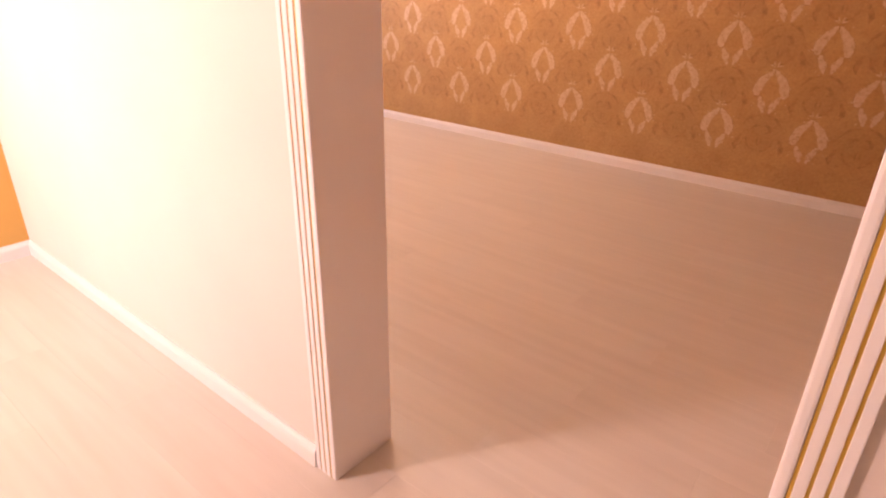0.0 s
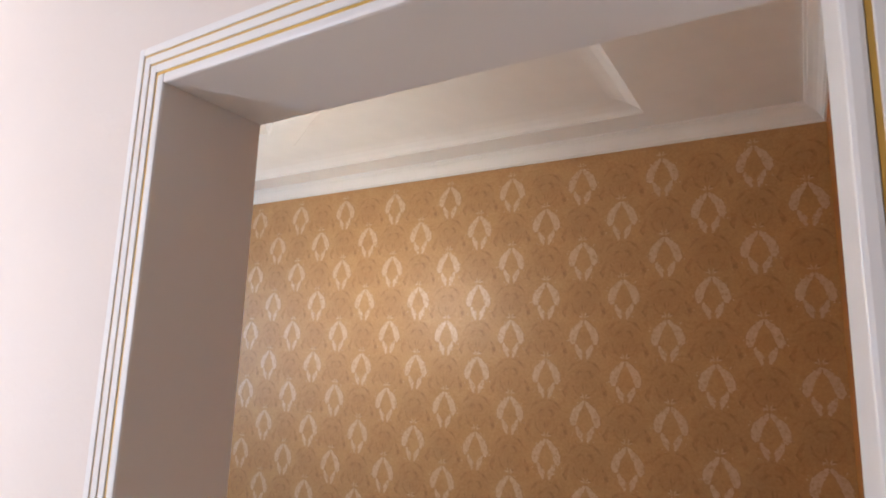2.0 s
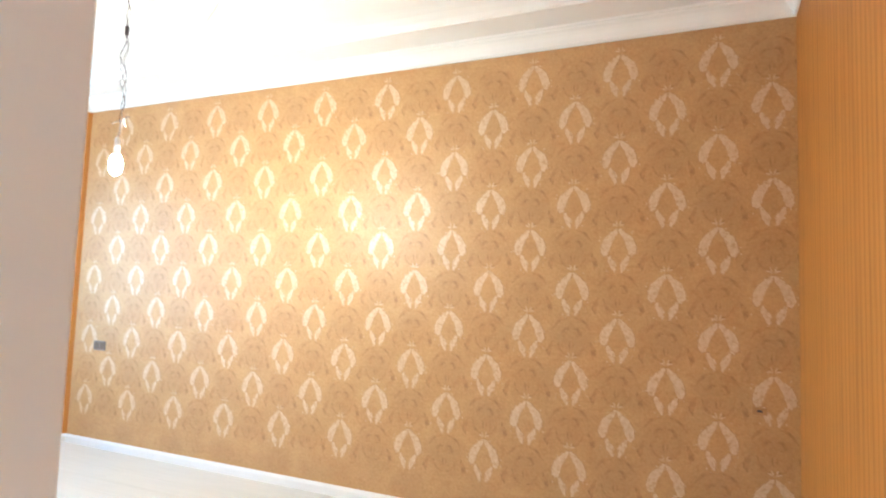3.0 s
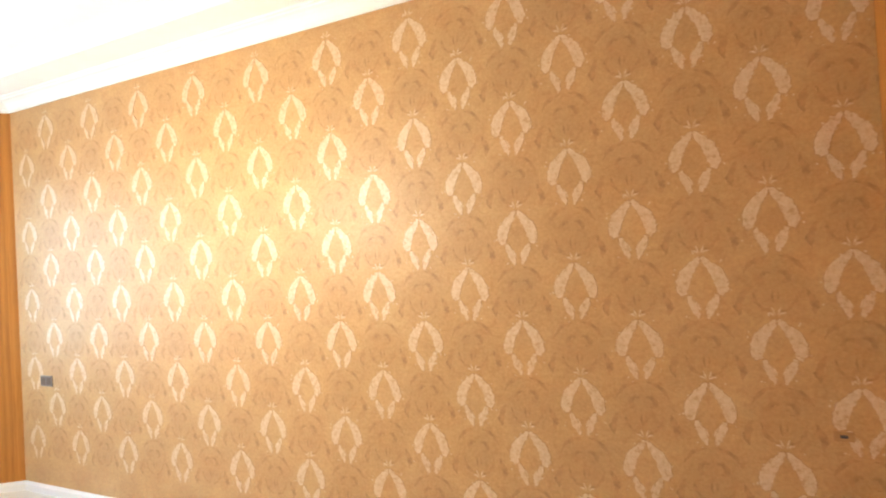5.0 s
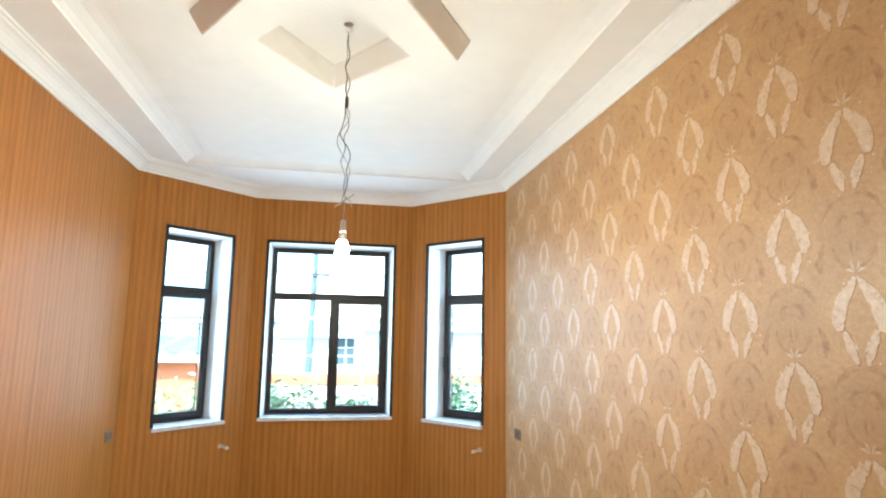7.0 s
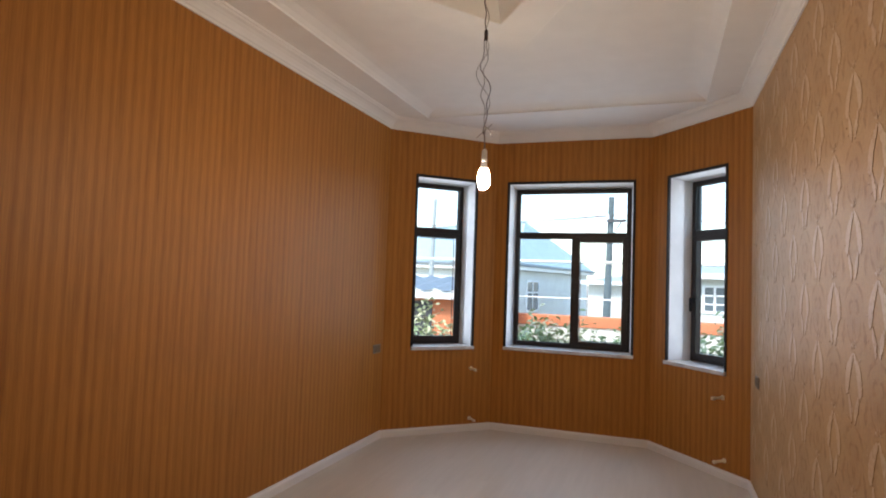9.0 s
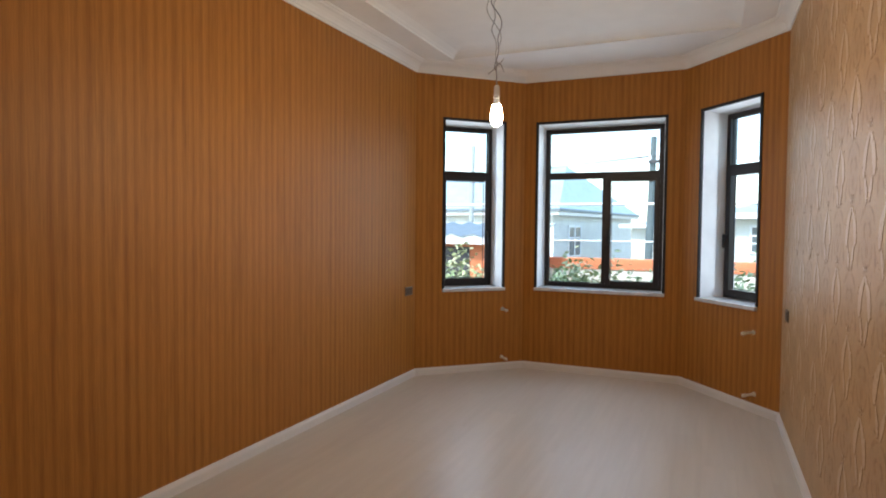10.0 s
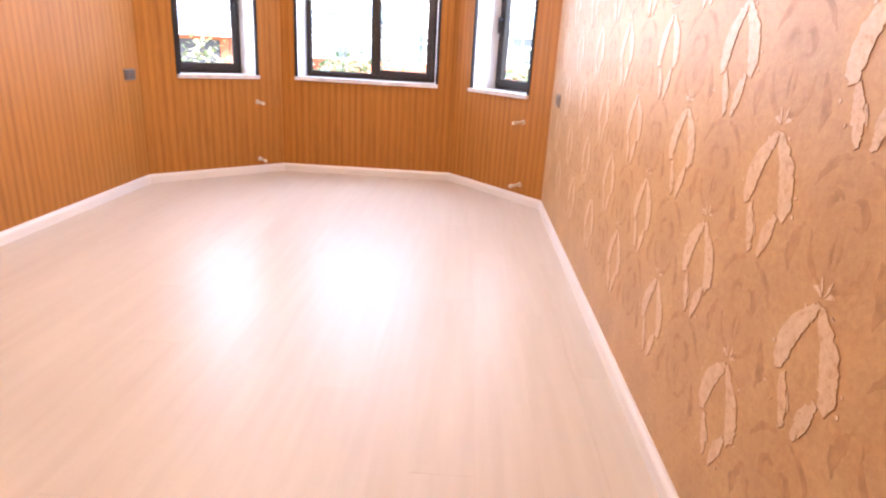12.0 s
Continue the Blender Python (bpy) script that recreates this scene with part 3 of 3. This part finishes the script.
def pipe_stub(A, B, s, z, tip):
    A, B = Vector(A), Vector(B)
    u = (B - A).normalized()
    o = A + (B - A) * s
    ang = math.degrees(math.atan2(u.y, u.x))
    thing = empty("pipe_stub", pose(o.x, o.y, z, 0, 0, ang))    # local -y points into the room
    part("pipe", tube([(0, 0.01, 0), (0, -0.05, -0.001), (0, -0.085, -0.003)], 0.0105, 12), PIPE, thing, smooth=True)
    part("cap", tube([(0, -0.083, -0.003), (0, -0.088, -0.003), (0, -0.112, -0.004), (0, -0.116, -0.004)], [0.009, 0.0145, 0.0145, 0.011], 12), PIPE, thing)
    part("collar", tube([(0, -0.001, 0), (0, -0.008, 0)], [0.02, 0.016], 14), PIPE if tip else BRASS, thing)
    return tagged(thing, "cream plastic radiator pipe stub capped off under the window", "pipe", "radiator pipe stubs")


pipe_stub(*BAY[0][1:3], 0.80, 0.628, True)
pipe_stub(*BAY[0][1:3], 0.80, 0.128, True)
pipe_stub(*BAY[2][1:3], 0.765, 0.644, True)
pipe_stub(*BAY[2][1:3], 0.785, 0.148, True)


def cable_outlet(m):
    """Papered-over outlet box: a low rectangular plate with a dark slot; local x along the wall, local y out of it."""
    thing = empty("cable_outlet", m)
    part("plate", boxes(((-0.034, 0.0, -0.019), (0.034, 0.003, 0.019)), bevel=0.001), MOTIF_RIM, thing, "papered cover plate")
    part("slot", boxes(((-0.013, 0.003, -0.006), (0.013, 0.0038, 0.006)), bevel=0.0003), DARKGATE, thing, "dark cable slot")
    return tagged(thing, "small brown outlet plate with a dark slot on the damask", "cable outlet")


cable_outlet(pose(W, 0.184, 0.858, 0, 0, 90))

# ---- hall ----
WN0, WN1 = 2.32, 2.8
for nm, a, b, hs in (("wall_hall_west", (HALL_W, HALL_S), (HALL_W, HALL_N), [(WN0 - HALL_S, WN1 - HALL_S, 0.8, 2.4)]),
                     ("wall_hall_south", (-0.185, HALL_S), (HALL_W, HALL_S), [])):
    wall_panel(nm, a, b, TOP, 0.2, holes=hs, mats=(CREAM, REVEAL), label="cream papered hall wall")
wall_panel("wall_hall_north", (HALL_W, HALL_N), (-0.185, HALL_N), TOP, 0.2, mats=(OCHRE, REVEAL), label="ochre papered wall at the end of the hall")
wall_panel("wall_hall_east", (-0.185, 0.0), (-0.185, HALL_S), TOP, 0.185, mats=(CREAM, CREAM), label="cream papered hall wall beside the doorway")
tagged(part("ceiling_hall", boxes(((-2.5, -1.5, 2.9), (-0.19, 3.8, 3.0))), PLASTER), "white hall ceiling", "ceiling", kind="structure")
tagged(part("baseboard_hall", sweep([(-0.185, Y1 + CW + 0.004), (-0.185, HALL_N), (HALL_W, HALL_N), (HALL_W, HALL_S), (-0.185, HALL_S), (-0.185, Y2 - CW - 0.004)], BASE, False), SKIRT), "white plastic skirting along the hall walls", "skirting", kind="structure")
lamp = new("hall_window_light", bpy.data.lights.new("hall_window_light", "AREA"))
lamp.data.shape, lamp.data.size, lamp.data.size_y = "RECTANGLE", WN1 - WN0, 1.6
lamp.data.energy, lamp.data.color = 7.0, (0.96, 0.94, 1.0)
lamp.matrix_world = look((HALL_W - 0.02, (WN0 + WN1) / 2, 1.6), (0, (WN0 + WN1) / 2, 1.5))

# ---- yard and neighbours ----
GZ = -1.1
tagged(part("ground", boxes(((-600, 7.2, GZ - 0.3), (600, 900, GZ))), EARTH), "dry bare yard earth", "ground", kind="structure")


def fence():
    thing = empty("fence", pose(-14, 13.5, GZ))
    part("wall", boxes(((0, 0, 0), (34, 0.2, 1.70))), WALLW, thing, "whitewashed fence wall")
    part("coping", boxes(((0, -0.04, 1.70), (34, 0.24, 1.935)), bevel=0.02), ORANGE, thing, "orange painted coping band")
    return tagged(thing, "whitewashed yard fence with an orange painted top", "fence")


fence()


def house(name, x0, x1, y0, y1, eave, ridge, wins, label):
    thing = empty(name, pose(x0, y0, GZ))
    w, d, e, r = x1 - x0, y1 - y0, eave - GZ, ridge - GZ
    bm = bmesh.new()
    n = int(e / 0.24)
    for i in range(n):
        z = e * i / n
        box(bm, (0, 0.0 + 0.0, z), (w, d, z + e / n - 0.02))
        box(bm, (0.01, 0.012, z + e / n - 0.02), (w - 0.01, d - 0.01, z + e / n))
    part("siding", bm, STUCCO, thing, "pale horizontal siding")
    o = 0.45
    bm = bmesh.new()
    h = min(w, d) / 2
    base = [bm.verts.new(p) for p in ((-o, -o, e), (w + o, -o, e), (w + o, d + o, e), (-o, d + o, e))]
    a, b = bm.verts.new((h, d / 2, r)), bm.verts.new((w - h, d / 2, r))
    for q in ((base[0], base[1], b, a), (base[1], base[2], b), (base[2], base[3], a, b), (base[3], base[0], a), base[::-1]):
        bm.faces.new(q)
    part("roof", bm, ROOF, thing, "grey-green hipped sheet roof")
    part("gutter", boxes(((-o - 0.06, -o - 0.08, e - 0.14), (w + o + 0.06, -o + 0.02, e + 0.03)), bevel=0.02), WHITEP, thing, "white gutter and fascia")
    for wx, wz, ww, wh in wins:
        z = wz - GZ
        win = part("window", boxes(((wx - ww / 2, -0.02, z), (wx + ww / 2, 0.01, z + wh))), WINDOW_D, thing)
        t = 0.07
        part("frame", boxes(((wx - ww / 2 - t, -0.06, z - t), (wx - ww / 2, 0.0, z + wh + t)), ((wx + ww / 2, -0.06, z - t), (wx + ww / 2 + t, 0.0, z + wh + t)), ((wx - ww / 2, -0.06, z + wh), (wx + ww / 2, 0.0, z + wh + t)), ((wx - ww / 2, -0.06, z - t), (wx + ww / 2, 0.0, z)), ((wx - 0.03, -0.05, z), (wx + 0.03, 0.0, z + wh)), ((wx - ww / 2, -0.05, z + wh * 0.62), (wx + ww / 2, 0.0, z + wh * 0.62 + 0.05))), WHITEP, win, "white window frame")
    return tagged(thing, label, "house")


def hipped_house():
    """Long sided neighbour, turned a little, its hipped end towards the bay."""
    w, d, e, r = 12.0, 14.0, 2.4 - GZ, 4.98 - GZ
    thing = empty("neighbour_house", pose(-15.98, 30.17, GZ, 0, 0, -8))
    bm = bmesh.new()
    n = 13
    for i in range(n):
        z, h = e * i / n, e / n
        box(bm, (0, 0, z), (w, d, z + h - 0.035))
        box(bm, (0.03, 0.03, z + h - 0.035), (w - 0.03, d - 0.03, z + h))
    part("siding", bm, STUCCO, thing, "pale horizontal siding")
    bm = bmesh.new()
    o, m = 0.4, 5.36
    base = [bm.verts.new(p) for p in ((-o, -o, e), (w + o, -o, e), (w + o, d + o, e), (-o, d + o, e))]
    a, b = bm.verts.new((3.0, m, r - 0.3)), bm.verts.new((w - 1.4, m, r))
    for q in ((base[0], base[1], b, a), (base[1], base[2], b), (base[2], base[3], a, b), (base[3], base[0], a), base[::-1]):
        bm.faces.new(q)
    part("roof", bm, ROOF, thing, "grey-green hipped sheet roof")
    part("gutter", boxes(((-o, -o - 0.1, e - 0.12), (w + o + 0.1, -o, e + 0.02)), ((w + o, -o, e - 0.12), (w + o + 0.1, d + o, e + 0.02)), bevel=0.02), SLATE, thing, "dark gutter under the eaves")
    part("fascia", boxes(((-o + 0.05, -o + 0.01, e - 0.3), (w + o - 0.02, -o + 0.05, e - 0.005)), ((w + o - 0.06, -o + 0.05, e - 0.3), (w + o - 0.02, d + o, e - 0.005))), WHITEP, thing, "white eaves board")
    z0, z1, y0, y1 = 0.1 - GZ, 1.53 - GZ, 2.0, 3.7
    win = part("window", boxes(((w - 0.01, y0, z0), (w + 0.02, y1, z1))), WINDOW_D, thing)
    ym = (y0 + y1) / 2
    part("frame", boxes(((w, y0 - 0.1, z0 - 0.1), (w + 0.06, y0, z1 + 0.1)), ((w, y1, z0 - 0.1), (w + 0.06, y1 + 0.1, z1 + 0.1)), ((w, y0, z1), (w + 0.06, y1, z1 + 0.1)), ((w, y0, z0 - 0.1), (w + 0.06, y1, z0)), ((w, ym - 0.05, z0), (w + 0.05, ym + 0.05, z1)), ((w, y0, z0 + 0.86), (w + 0.05, y1, z0 + 0.94))), WHITEP, win, "white window frame")
    return tagged(thing, "pale sided house with grey-green hipped roof beyond the fence", "house")


hipped_house()
house("neighbour_house", 2.7, 14, 20, 27, 1.93, 2.75, [(1.35, 0.85, 0.55, 0.7), (5.2, 0.85, 0.55, 0.7)], "pale house with white-framed windows behind the fence")
house("neighbour_house", -0.6, 7, 29, 34, 1.66, 2.2, [(3.0, 0.3, 1.0, 1.2)], "far low house with a grey roof")


def shed():
    thing = empty("garage", pose(-6.6, 11.6, GZ))
    part("wall", boxes(((0, 0, 0), (6.0, 1.6, 2.24)), bevel=0.02), ORANGE, thing, "orange painted wall")
    part("gate", boxes(((0.5, -0.03, 0.0), (4.85, 0.0, 2.18))), DARKGATE, thing, "dark metal gate")
    part("beam", boxes(((-0.15, -0.32, 2.24), (6.15, 0.0, 2.39)), bevel=0.01), WHITEP, thing, "white eaves board")
    bm = bmesh.new()
    n = 60
    cols = []
    for i in range(n + 1):
        x = -0.2 + 6.4 * i / n
        dz = 0.03 * math.sin(i * 2 * math.pi / 4)
        cols.append([bm.verts.new((x, y, z + dz)) for y, z in ((-0.35, 2.41), (1.7, 2.66))])
    for a, b in zip(cols, cols[1:]):
        bm.faces.new((a[0], b[0], b[1], a[1]))
    g = bmesh.ops.extrude_face_region(bm, geom=list(bm.faces))
    bmesh.ops.translate(bm, vec=(0, 0, 0.012), verts=[v for v in g["geom"] if isinstance(v, bmesh.types.BMVert)])
    part("roof_sheet", bm, SLATE, thing, "blue-grey corrugated roof")
    return tagged(thing, "orange garage with dark gate and corrugated roof in the yard", "garage")


shed()


def pole(x, y, top, lean, material, label, arm=True):
    thing = empty("utility_pole", pose(x, y, GZ))
    h = top - GZ
    part("post", tube([(0, 0, 0), (lean, 0, h)], [0.125, 0.08], 10), material, thing)
    if arm:
        part("cross_arm", boxes(((lean - 0.12, -0.14, h - 0.75), (lean + 0.42, -0.06, h - 0.67))), DARKGATE, thing)
        part("brace", tube([(lean - 0.02, -0.1, h - 1.25), (lean + 0.3, -0.1, h - 0.72)], 0.02, 6), DARKGATE, thing)
        part("meter_box", boxes(((lean + 0.06, -0.2, h - 1.75), (lean + 0.24, -0.05, h - 1.3)), bevel=0.02), WHITEP, thing, "pale meter box")
        for k in (-0.08, 0.15, 0.36):
            part("insulator", lathe([(0.02, 0.0), (0.04, 0.04), (0.025, 0.08), (0.035, 0.12), (0.01, 0.15)], 8), WHITEP, thing).location = (lean + k, -0.1, h - 0.67)
    return tagged(thing, label, "utility pole")


pole(1.02, 18.5, 4.1, 0.12, POLE_D, "utility pole coloured dark as if backlit, with a cross arm and a box")
pole(-6.62, 24.0, 4.9, 0.14, CONCRETE, "plain pale concrete utility pole", False)


def wire(a, b, sag):
    A, B = Vector(a), Vector(b)
    pts = [A.lerp(B, k / 16) - Vector((0, 0, 4 * sag * (k / 16) * (1 - k / 16))) for k in range(17)]
    return tagged(part("overhead_wire", tube(pts, 0.012, 5), WIRE_B), "dark overhead wire strung from the pole", "wire", "overhead wires")


wire((1.06, 18.4, 3.55), (-22, 26, 4.6), 0.5)
wire((1.5, 18.4, 3.55), (24, 17, 4.0), 0.7)
wire((1.29, 18.4, 3.55), (-20, 24, 3.9), 0.4)


def gas_pipe():
    thing = empty("gas_pipe", pose(-14, 12.9, 1.22))
    part("pipe", tube([(0, 0, 0), (34, 0, 0)], 0.015, 8), WHITEP, thing, smooth=True)
    part("upper_pipe", tube([(0, 0.06, 0.76), (34, 0.06, 0.74)], 0.03, 10), STUCCO, thing, smooth=True)
    for k in range(7):
        part("support", tube([(0.7 + 5.2 * k, 0.03, 0.74), (0.7 + 5.2 * k, 0.03, GZ - 1.22)], 0.022, 6), WHITEP, thing)
    return tagged(thing, "pair of white gas pipes on posts along the fence", "gas pipe")


gas_pipe()


def shrub(x, y, top, rad, seed, dense, yellow):
    rng = random.Random(seed)
    thing = empty("shrub", pose(x, y, GZ))
    h = top - GZ
    bm = bmesh.new()
    tips = []
    for k in range(9):
        a = 2 * math.pi * k / 9 + rng.uniform(-0.3, 0.3)
        r = rad * rng.uniform(0.5, 1.0)
        e = Vector((r * math.cos(a), r * math.sin(a), h * rng.uniform(0.72, 1.0)))
        mid = Vector((e.x * 0.35, e.y * 0.35, e.z * 0.55))
        tube([(0.04 * math.cos(a), 0.04 * math.sin(a), 0), mid, e], [0.02, 0.013, 0.004], 5, bm=bm)
        tips += [mid.lerp(e, t) for t in (0.3, 0.5, 0.7, 0.85, 1.0)]
    part("stems", bm, BARK, thing)
    vs, fs = [], []
    for i in range(dense):
        c = rng.choice(tips) + Vector((rng.gauss(0, 0.1), rng.gauss(0, 0.1), rng.gauss(-0.03, 0.1)))
        s = rng.uniform(0.03, 0.06)
        m = Matrix.Translation(c) @ Euler((rng.uniform(-1, 1), rng.uniform(-1, 1), rng.uniform(0, 6.3))).to_matrix().to_4x4()
        q = [(0, -s, 0), (s * 0.42, -s * 0.2, 0.1 * s), (s * 0.3, s * 0.5, 0.0), (0, s, -0.15 * s), (-s * 0.3, s * 0.5, 0.0), (-s * 0.42, -s * 0.2, 0.1 * s)]
        b0 = len(vs)
        vs += [tuple(m @ Vector(p)) for p in q]
        fs.append(tuple(range(b0, b0 + 6)))
    me = bpy.data.meshes.new("leaves")
    me.from_pydata(vs, [], fs)
    me.materials.append(LEAF2 if yellow else LEAF1)
    lv = new("leaves", me)
    lv.parent = thing
    tagged(lv, kind="stuff")
    return tagged(thing, "leafy garden shrub with yellowing leaves" if yellow else "green leafy garden shrub", "shrub", "yard shrubs")


shrub(-0.35, 8.4, 1.15, 0.5, 1, 1500, True)
shrub(0.55, 8.5, 1.08, 0.42, 2, 1500, False)
shrub(1.25, 8.9, 1.05, 0.45, 3, 1500, True)
shrub(1.95, 9.2, 0.85, 0.45, 4, 2200, False)
shrub(3.15, 8.3, 1.05, 0.45, 5, 2400, False)
shrub(-1.3, 9.0, 0.9, 0.5, 6, 1300, False)


# ---- damask motifs, raised on the paper ----
def blob(bm, pts, z, rng):
    """A leaf outline made into a low cushion: rim on the paper, top slightly smaller."""
    c = sum((Vector(p) for p in pts), Vector((0, 0))) / len(pts)
    jag = 0.0038 if len(pts) > 20 else 0.0012
    lo = [bm.verts.new((p[0] + rng.uniform(-1, 1) * jag, p[1] + rng.uniform(-1, 1) * jag, 0)) for p in pts]
    hi = [bm.verts.new((c.x + (v.co.x - c.x) * 0.96, c.y + (v.co.y - c.y) * 0.97, z)) for v in lo]
    n = len(pts)
    for k in range(n):
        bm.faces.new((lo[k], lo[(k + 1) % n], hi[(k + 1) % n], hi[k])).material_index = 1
    bmesh.ops.triangle_fill(bm, edges=[bm.edges.get((hi[k], hi[(k + 1) % n])) for k in range(n)], use_beauty=True)


def leaf_outline(spine, widths, fine=4):
    """Outline of a leaf along a spine with a half-width at each point, in fine steps."""
    P, Wd = [], []
    for i in range(len(spine) - 1):
        for k in range(fine):
            t = k / fine
            P.append(Vector(spine[i]).lerp(Vector(spine[i + 1]), t))
            Wd.append(widths[i] + (widths[i + 1] - widths[i]) * t)
    P.append(Vector(spine[-1]))
    Wd.append(widths[-1])
    left, right = [], []
    for i, (p, wd) in enumerate(zip(P, Wd)):
        d = (P[min(len(P) - 1, i + 1)] - P[max(0, i - 1)]).normalized()
        nn = Vector((-d.y, d.x))
        left.append(p + nn * wd)
        right.append(p - nn * wd)
    return [tuple(p) for p in left + right[::-1]]


def motif(seed):
    rng = random.Random(seed)
    bm = bmesh.new()
    for s in (-1, 1):
        # wing: from the tip over the shoulder, with a ragged end
        blob(bm, leaf_outline([(s * 0.003, 0.130), (s * 0.016, 0.110), (s * 0.037, 0.086), (s * 0.060, 0.056), (s * 0.074, 0.022), (s * 0.079, -0.010), (s * 0.072, -0.036)], [0.006, 0.014, 0.020, 0.026, 0.028, 0.024, 0.012]), 0.0014, rng)
        # tail leaf
        blob(bm, leaf_outline([(s * 0.056, -0.030), (s * 0.046, -0.058), (s * 0.033, -0.088), (s * 0.023, -0.112), (s * 0.017, -0.131)], [0.008, 0.016, 0.016, 0.012, 0.005]), 0.0014, rng)
        blob(bm, leaf_outline([(s * 0.026, -0.058), (s * 0.018, -0.078), (s * 0.010, -0.094)], [0.002, 0.006, 0.002]), 0.0008, rng)
        for _ in range(6):
            a, q = rng.uniform(0.2, 2.9), rng.uniform(0.10, 0.14)
            cx, cy, t = s * q * 0.9 * math.sin(a), 1.1 * q * math.cos(a), rng.uniform(0.003, 0.006)
            blob(bm, [(cx + t, cy), (cx + 0.2 * t, cy + t), (cx - t, cy + 0.3 * t), (cx - 0.1 * t, cy - t)], 0.001, rng)
        # sprig over the tip
        blob(bm, leaf_outline([(s * 0.006, 0.142), (s * 0.02, 0.152), (s * 0.034, 0.153)], [0.0015, 0.0045, 0.0015]), 0.0008, rng)
        blob(bm, leaf_outline([(s * 0.004, 0.146), (s * 0.011, 0.162), (s * 0.016, 0.176)], [0.0015, 0.004, 0.001]), 0.0008, rng)
    bmesh.ops.recalc_face_normals(bm, faces=bm.faces)
    return mesh_of(bm, "damask_motif")


def scrolls(seed):
    """Darker printed scrolls that fill the gap between four motifs."""
    rng = random.Random(seed)
    bm = bmesh.new()
    for s in (-1, 1):
        blob(bm, leaf_outline([(s * 0.108, -0.015), (s * 0.124, -0.048), (s * 0.136, -0.082), (s * 0.128, -0.118)], [0.003, 0.012, 0.015, 0.002]), 0.0002, rng)
        blob(bm, leaf_outline([(s * 0.020, 0.118), (s * 0.052, 0.112), (s * 0.084, 0.090), (s * 0.110, 0.052)], [0.002, 0.007, 0.009, 0.002]), 0.0002, rng)
        blob(bm, leaf_outline([(s * 0.010, 0.052), (s * 0.034, 0.056), (s * 0.052, 0.036), (s * 0.046, 0.012), (s * 0.028, 0.014)], [0.002, 0.008, 0.010, 0.008, 0.003]), 0.0002, rng)
        blob(bm, leaf_outline([(s * 0.014, -0.104), (s * 0.046, -0.092), (s * 0.072, -0.062), (s * 0.080, -0.024)], [0.002, 0.006, 0.007, 0.002]), 0.0002, rng)
        blob(bm, leaf_outline([(s * 0.008, -0.010), (s * 0.012, -0.040), (s * 0.006, -0.070)], [0.002, 0.005, 0.002]), 0.0002, rng)
    bmesh.ops.recalc_face_normals(bm, faces=bm.faces)
    return mesh_of(bm, "damask_scroll")


MESHES, SCROLLS = [motif(k) for k in range(5)], [scrolls(20 + k) for k in range(3)]
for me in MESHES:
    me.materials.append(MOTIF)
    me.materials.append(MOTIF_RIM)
for me in SCROLLS:
    me.materials.append(SCROLL)
    me.materials.append(SCROLL)
for j in range(-7, 6):
    for i in range(-12, 11):
        y, z = 2.502 - 0.265 * i, 1.177 - 0.262 * j
        if not (0.1 < y < YR - 0.1 and 0.2 < z < H - 0.14):
            continue
        gap = (i + j) % 2
        ob = new("damask_scroll" if gap else "damask_motif", SCROLLS[(i * 5 + j) % 3] if gap else MESHES[(i * 3 + j * 7) % 5])
        ob.parent = wall_east
        ob.matrix_world = pose(W - 0.0005, y, z, 90, 0, -90)

# ---- laminate boards ----
BW, BL = 0.192, 1.28
CUTS = {}


def board_mesh(length):
    """One board of the given length, its top edges eased; alike boards share it."""
    key = round(length, 2)
    if key not in CUTS:
        bm = boxes(((-BW / 2 + 0.0001, 0.0001, -0.01), (BW / 2 - 0.0001, key - 0.0001, 0.0)))
        bmesh.ops.bevel(bm, geom=[e for e in bm.edges if all(v.co.z > -0.001 for v in e.verts)], offset=0.0003, segments=1, affect="EDGES")
        CUTS[key] = mesh_of(bm, "board")
        CUTS[key].materials.append(LAMINATE)
    return CUTS[key]


def row_span(x):
    """Where a row of boards at x begins and ends, just under the walls."""
    if x < -0.1:
        return HALL_S - 0.05, HALL_N + 0.05
    if x < C1[0]:
        far = YL + (C1[1] - YL) * max(0, x) / C1[0]
    elif x < C2[0]:
        far = C1[1] + (C2[1] - C1[1]) * (x - C1[0]) / (C2[0] - C1[0])
    else:
        far = C2[1] + (YR - C2[1]) * (min(x, W) - C2[0]) / (W - C2[0])
    return -0.05, far + 0.14


k = 0
x = HALL_W + 0.02
while x < W + 0.08:
    y, end = row_span(x)
    first = 0.25 + (0.43 * k) % (BL - 0.3)
    while y < end - 0.02:
        ln = min(first, end - y)
        first = BL
        ob = new("floor_board", board_mesh(ln))
        ob.parent = slab
        ob.location = (x, y, 0.0)
        y += round(ln, 2)
    x += BW
    k += 1
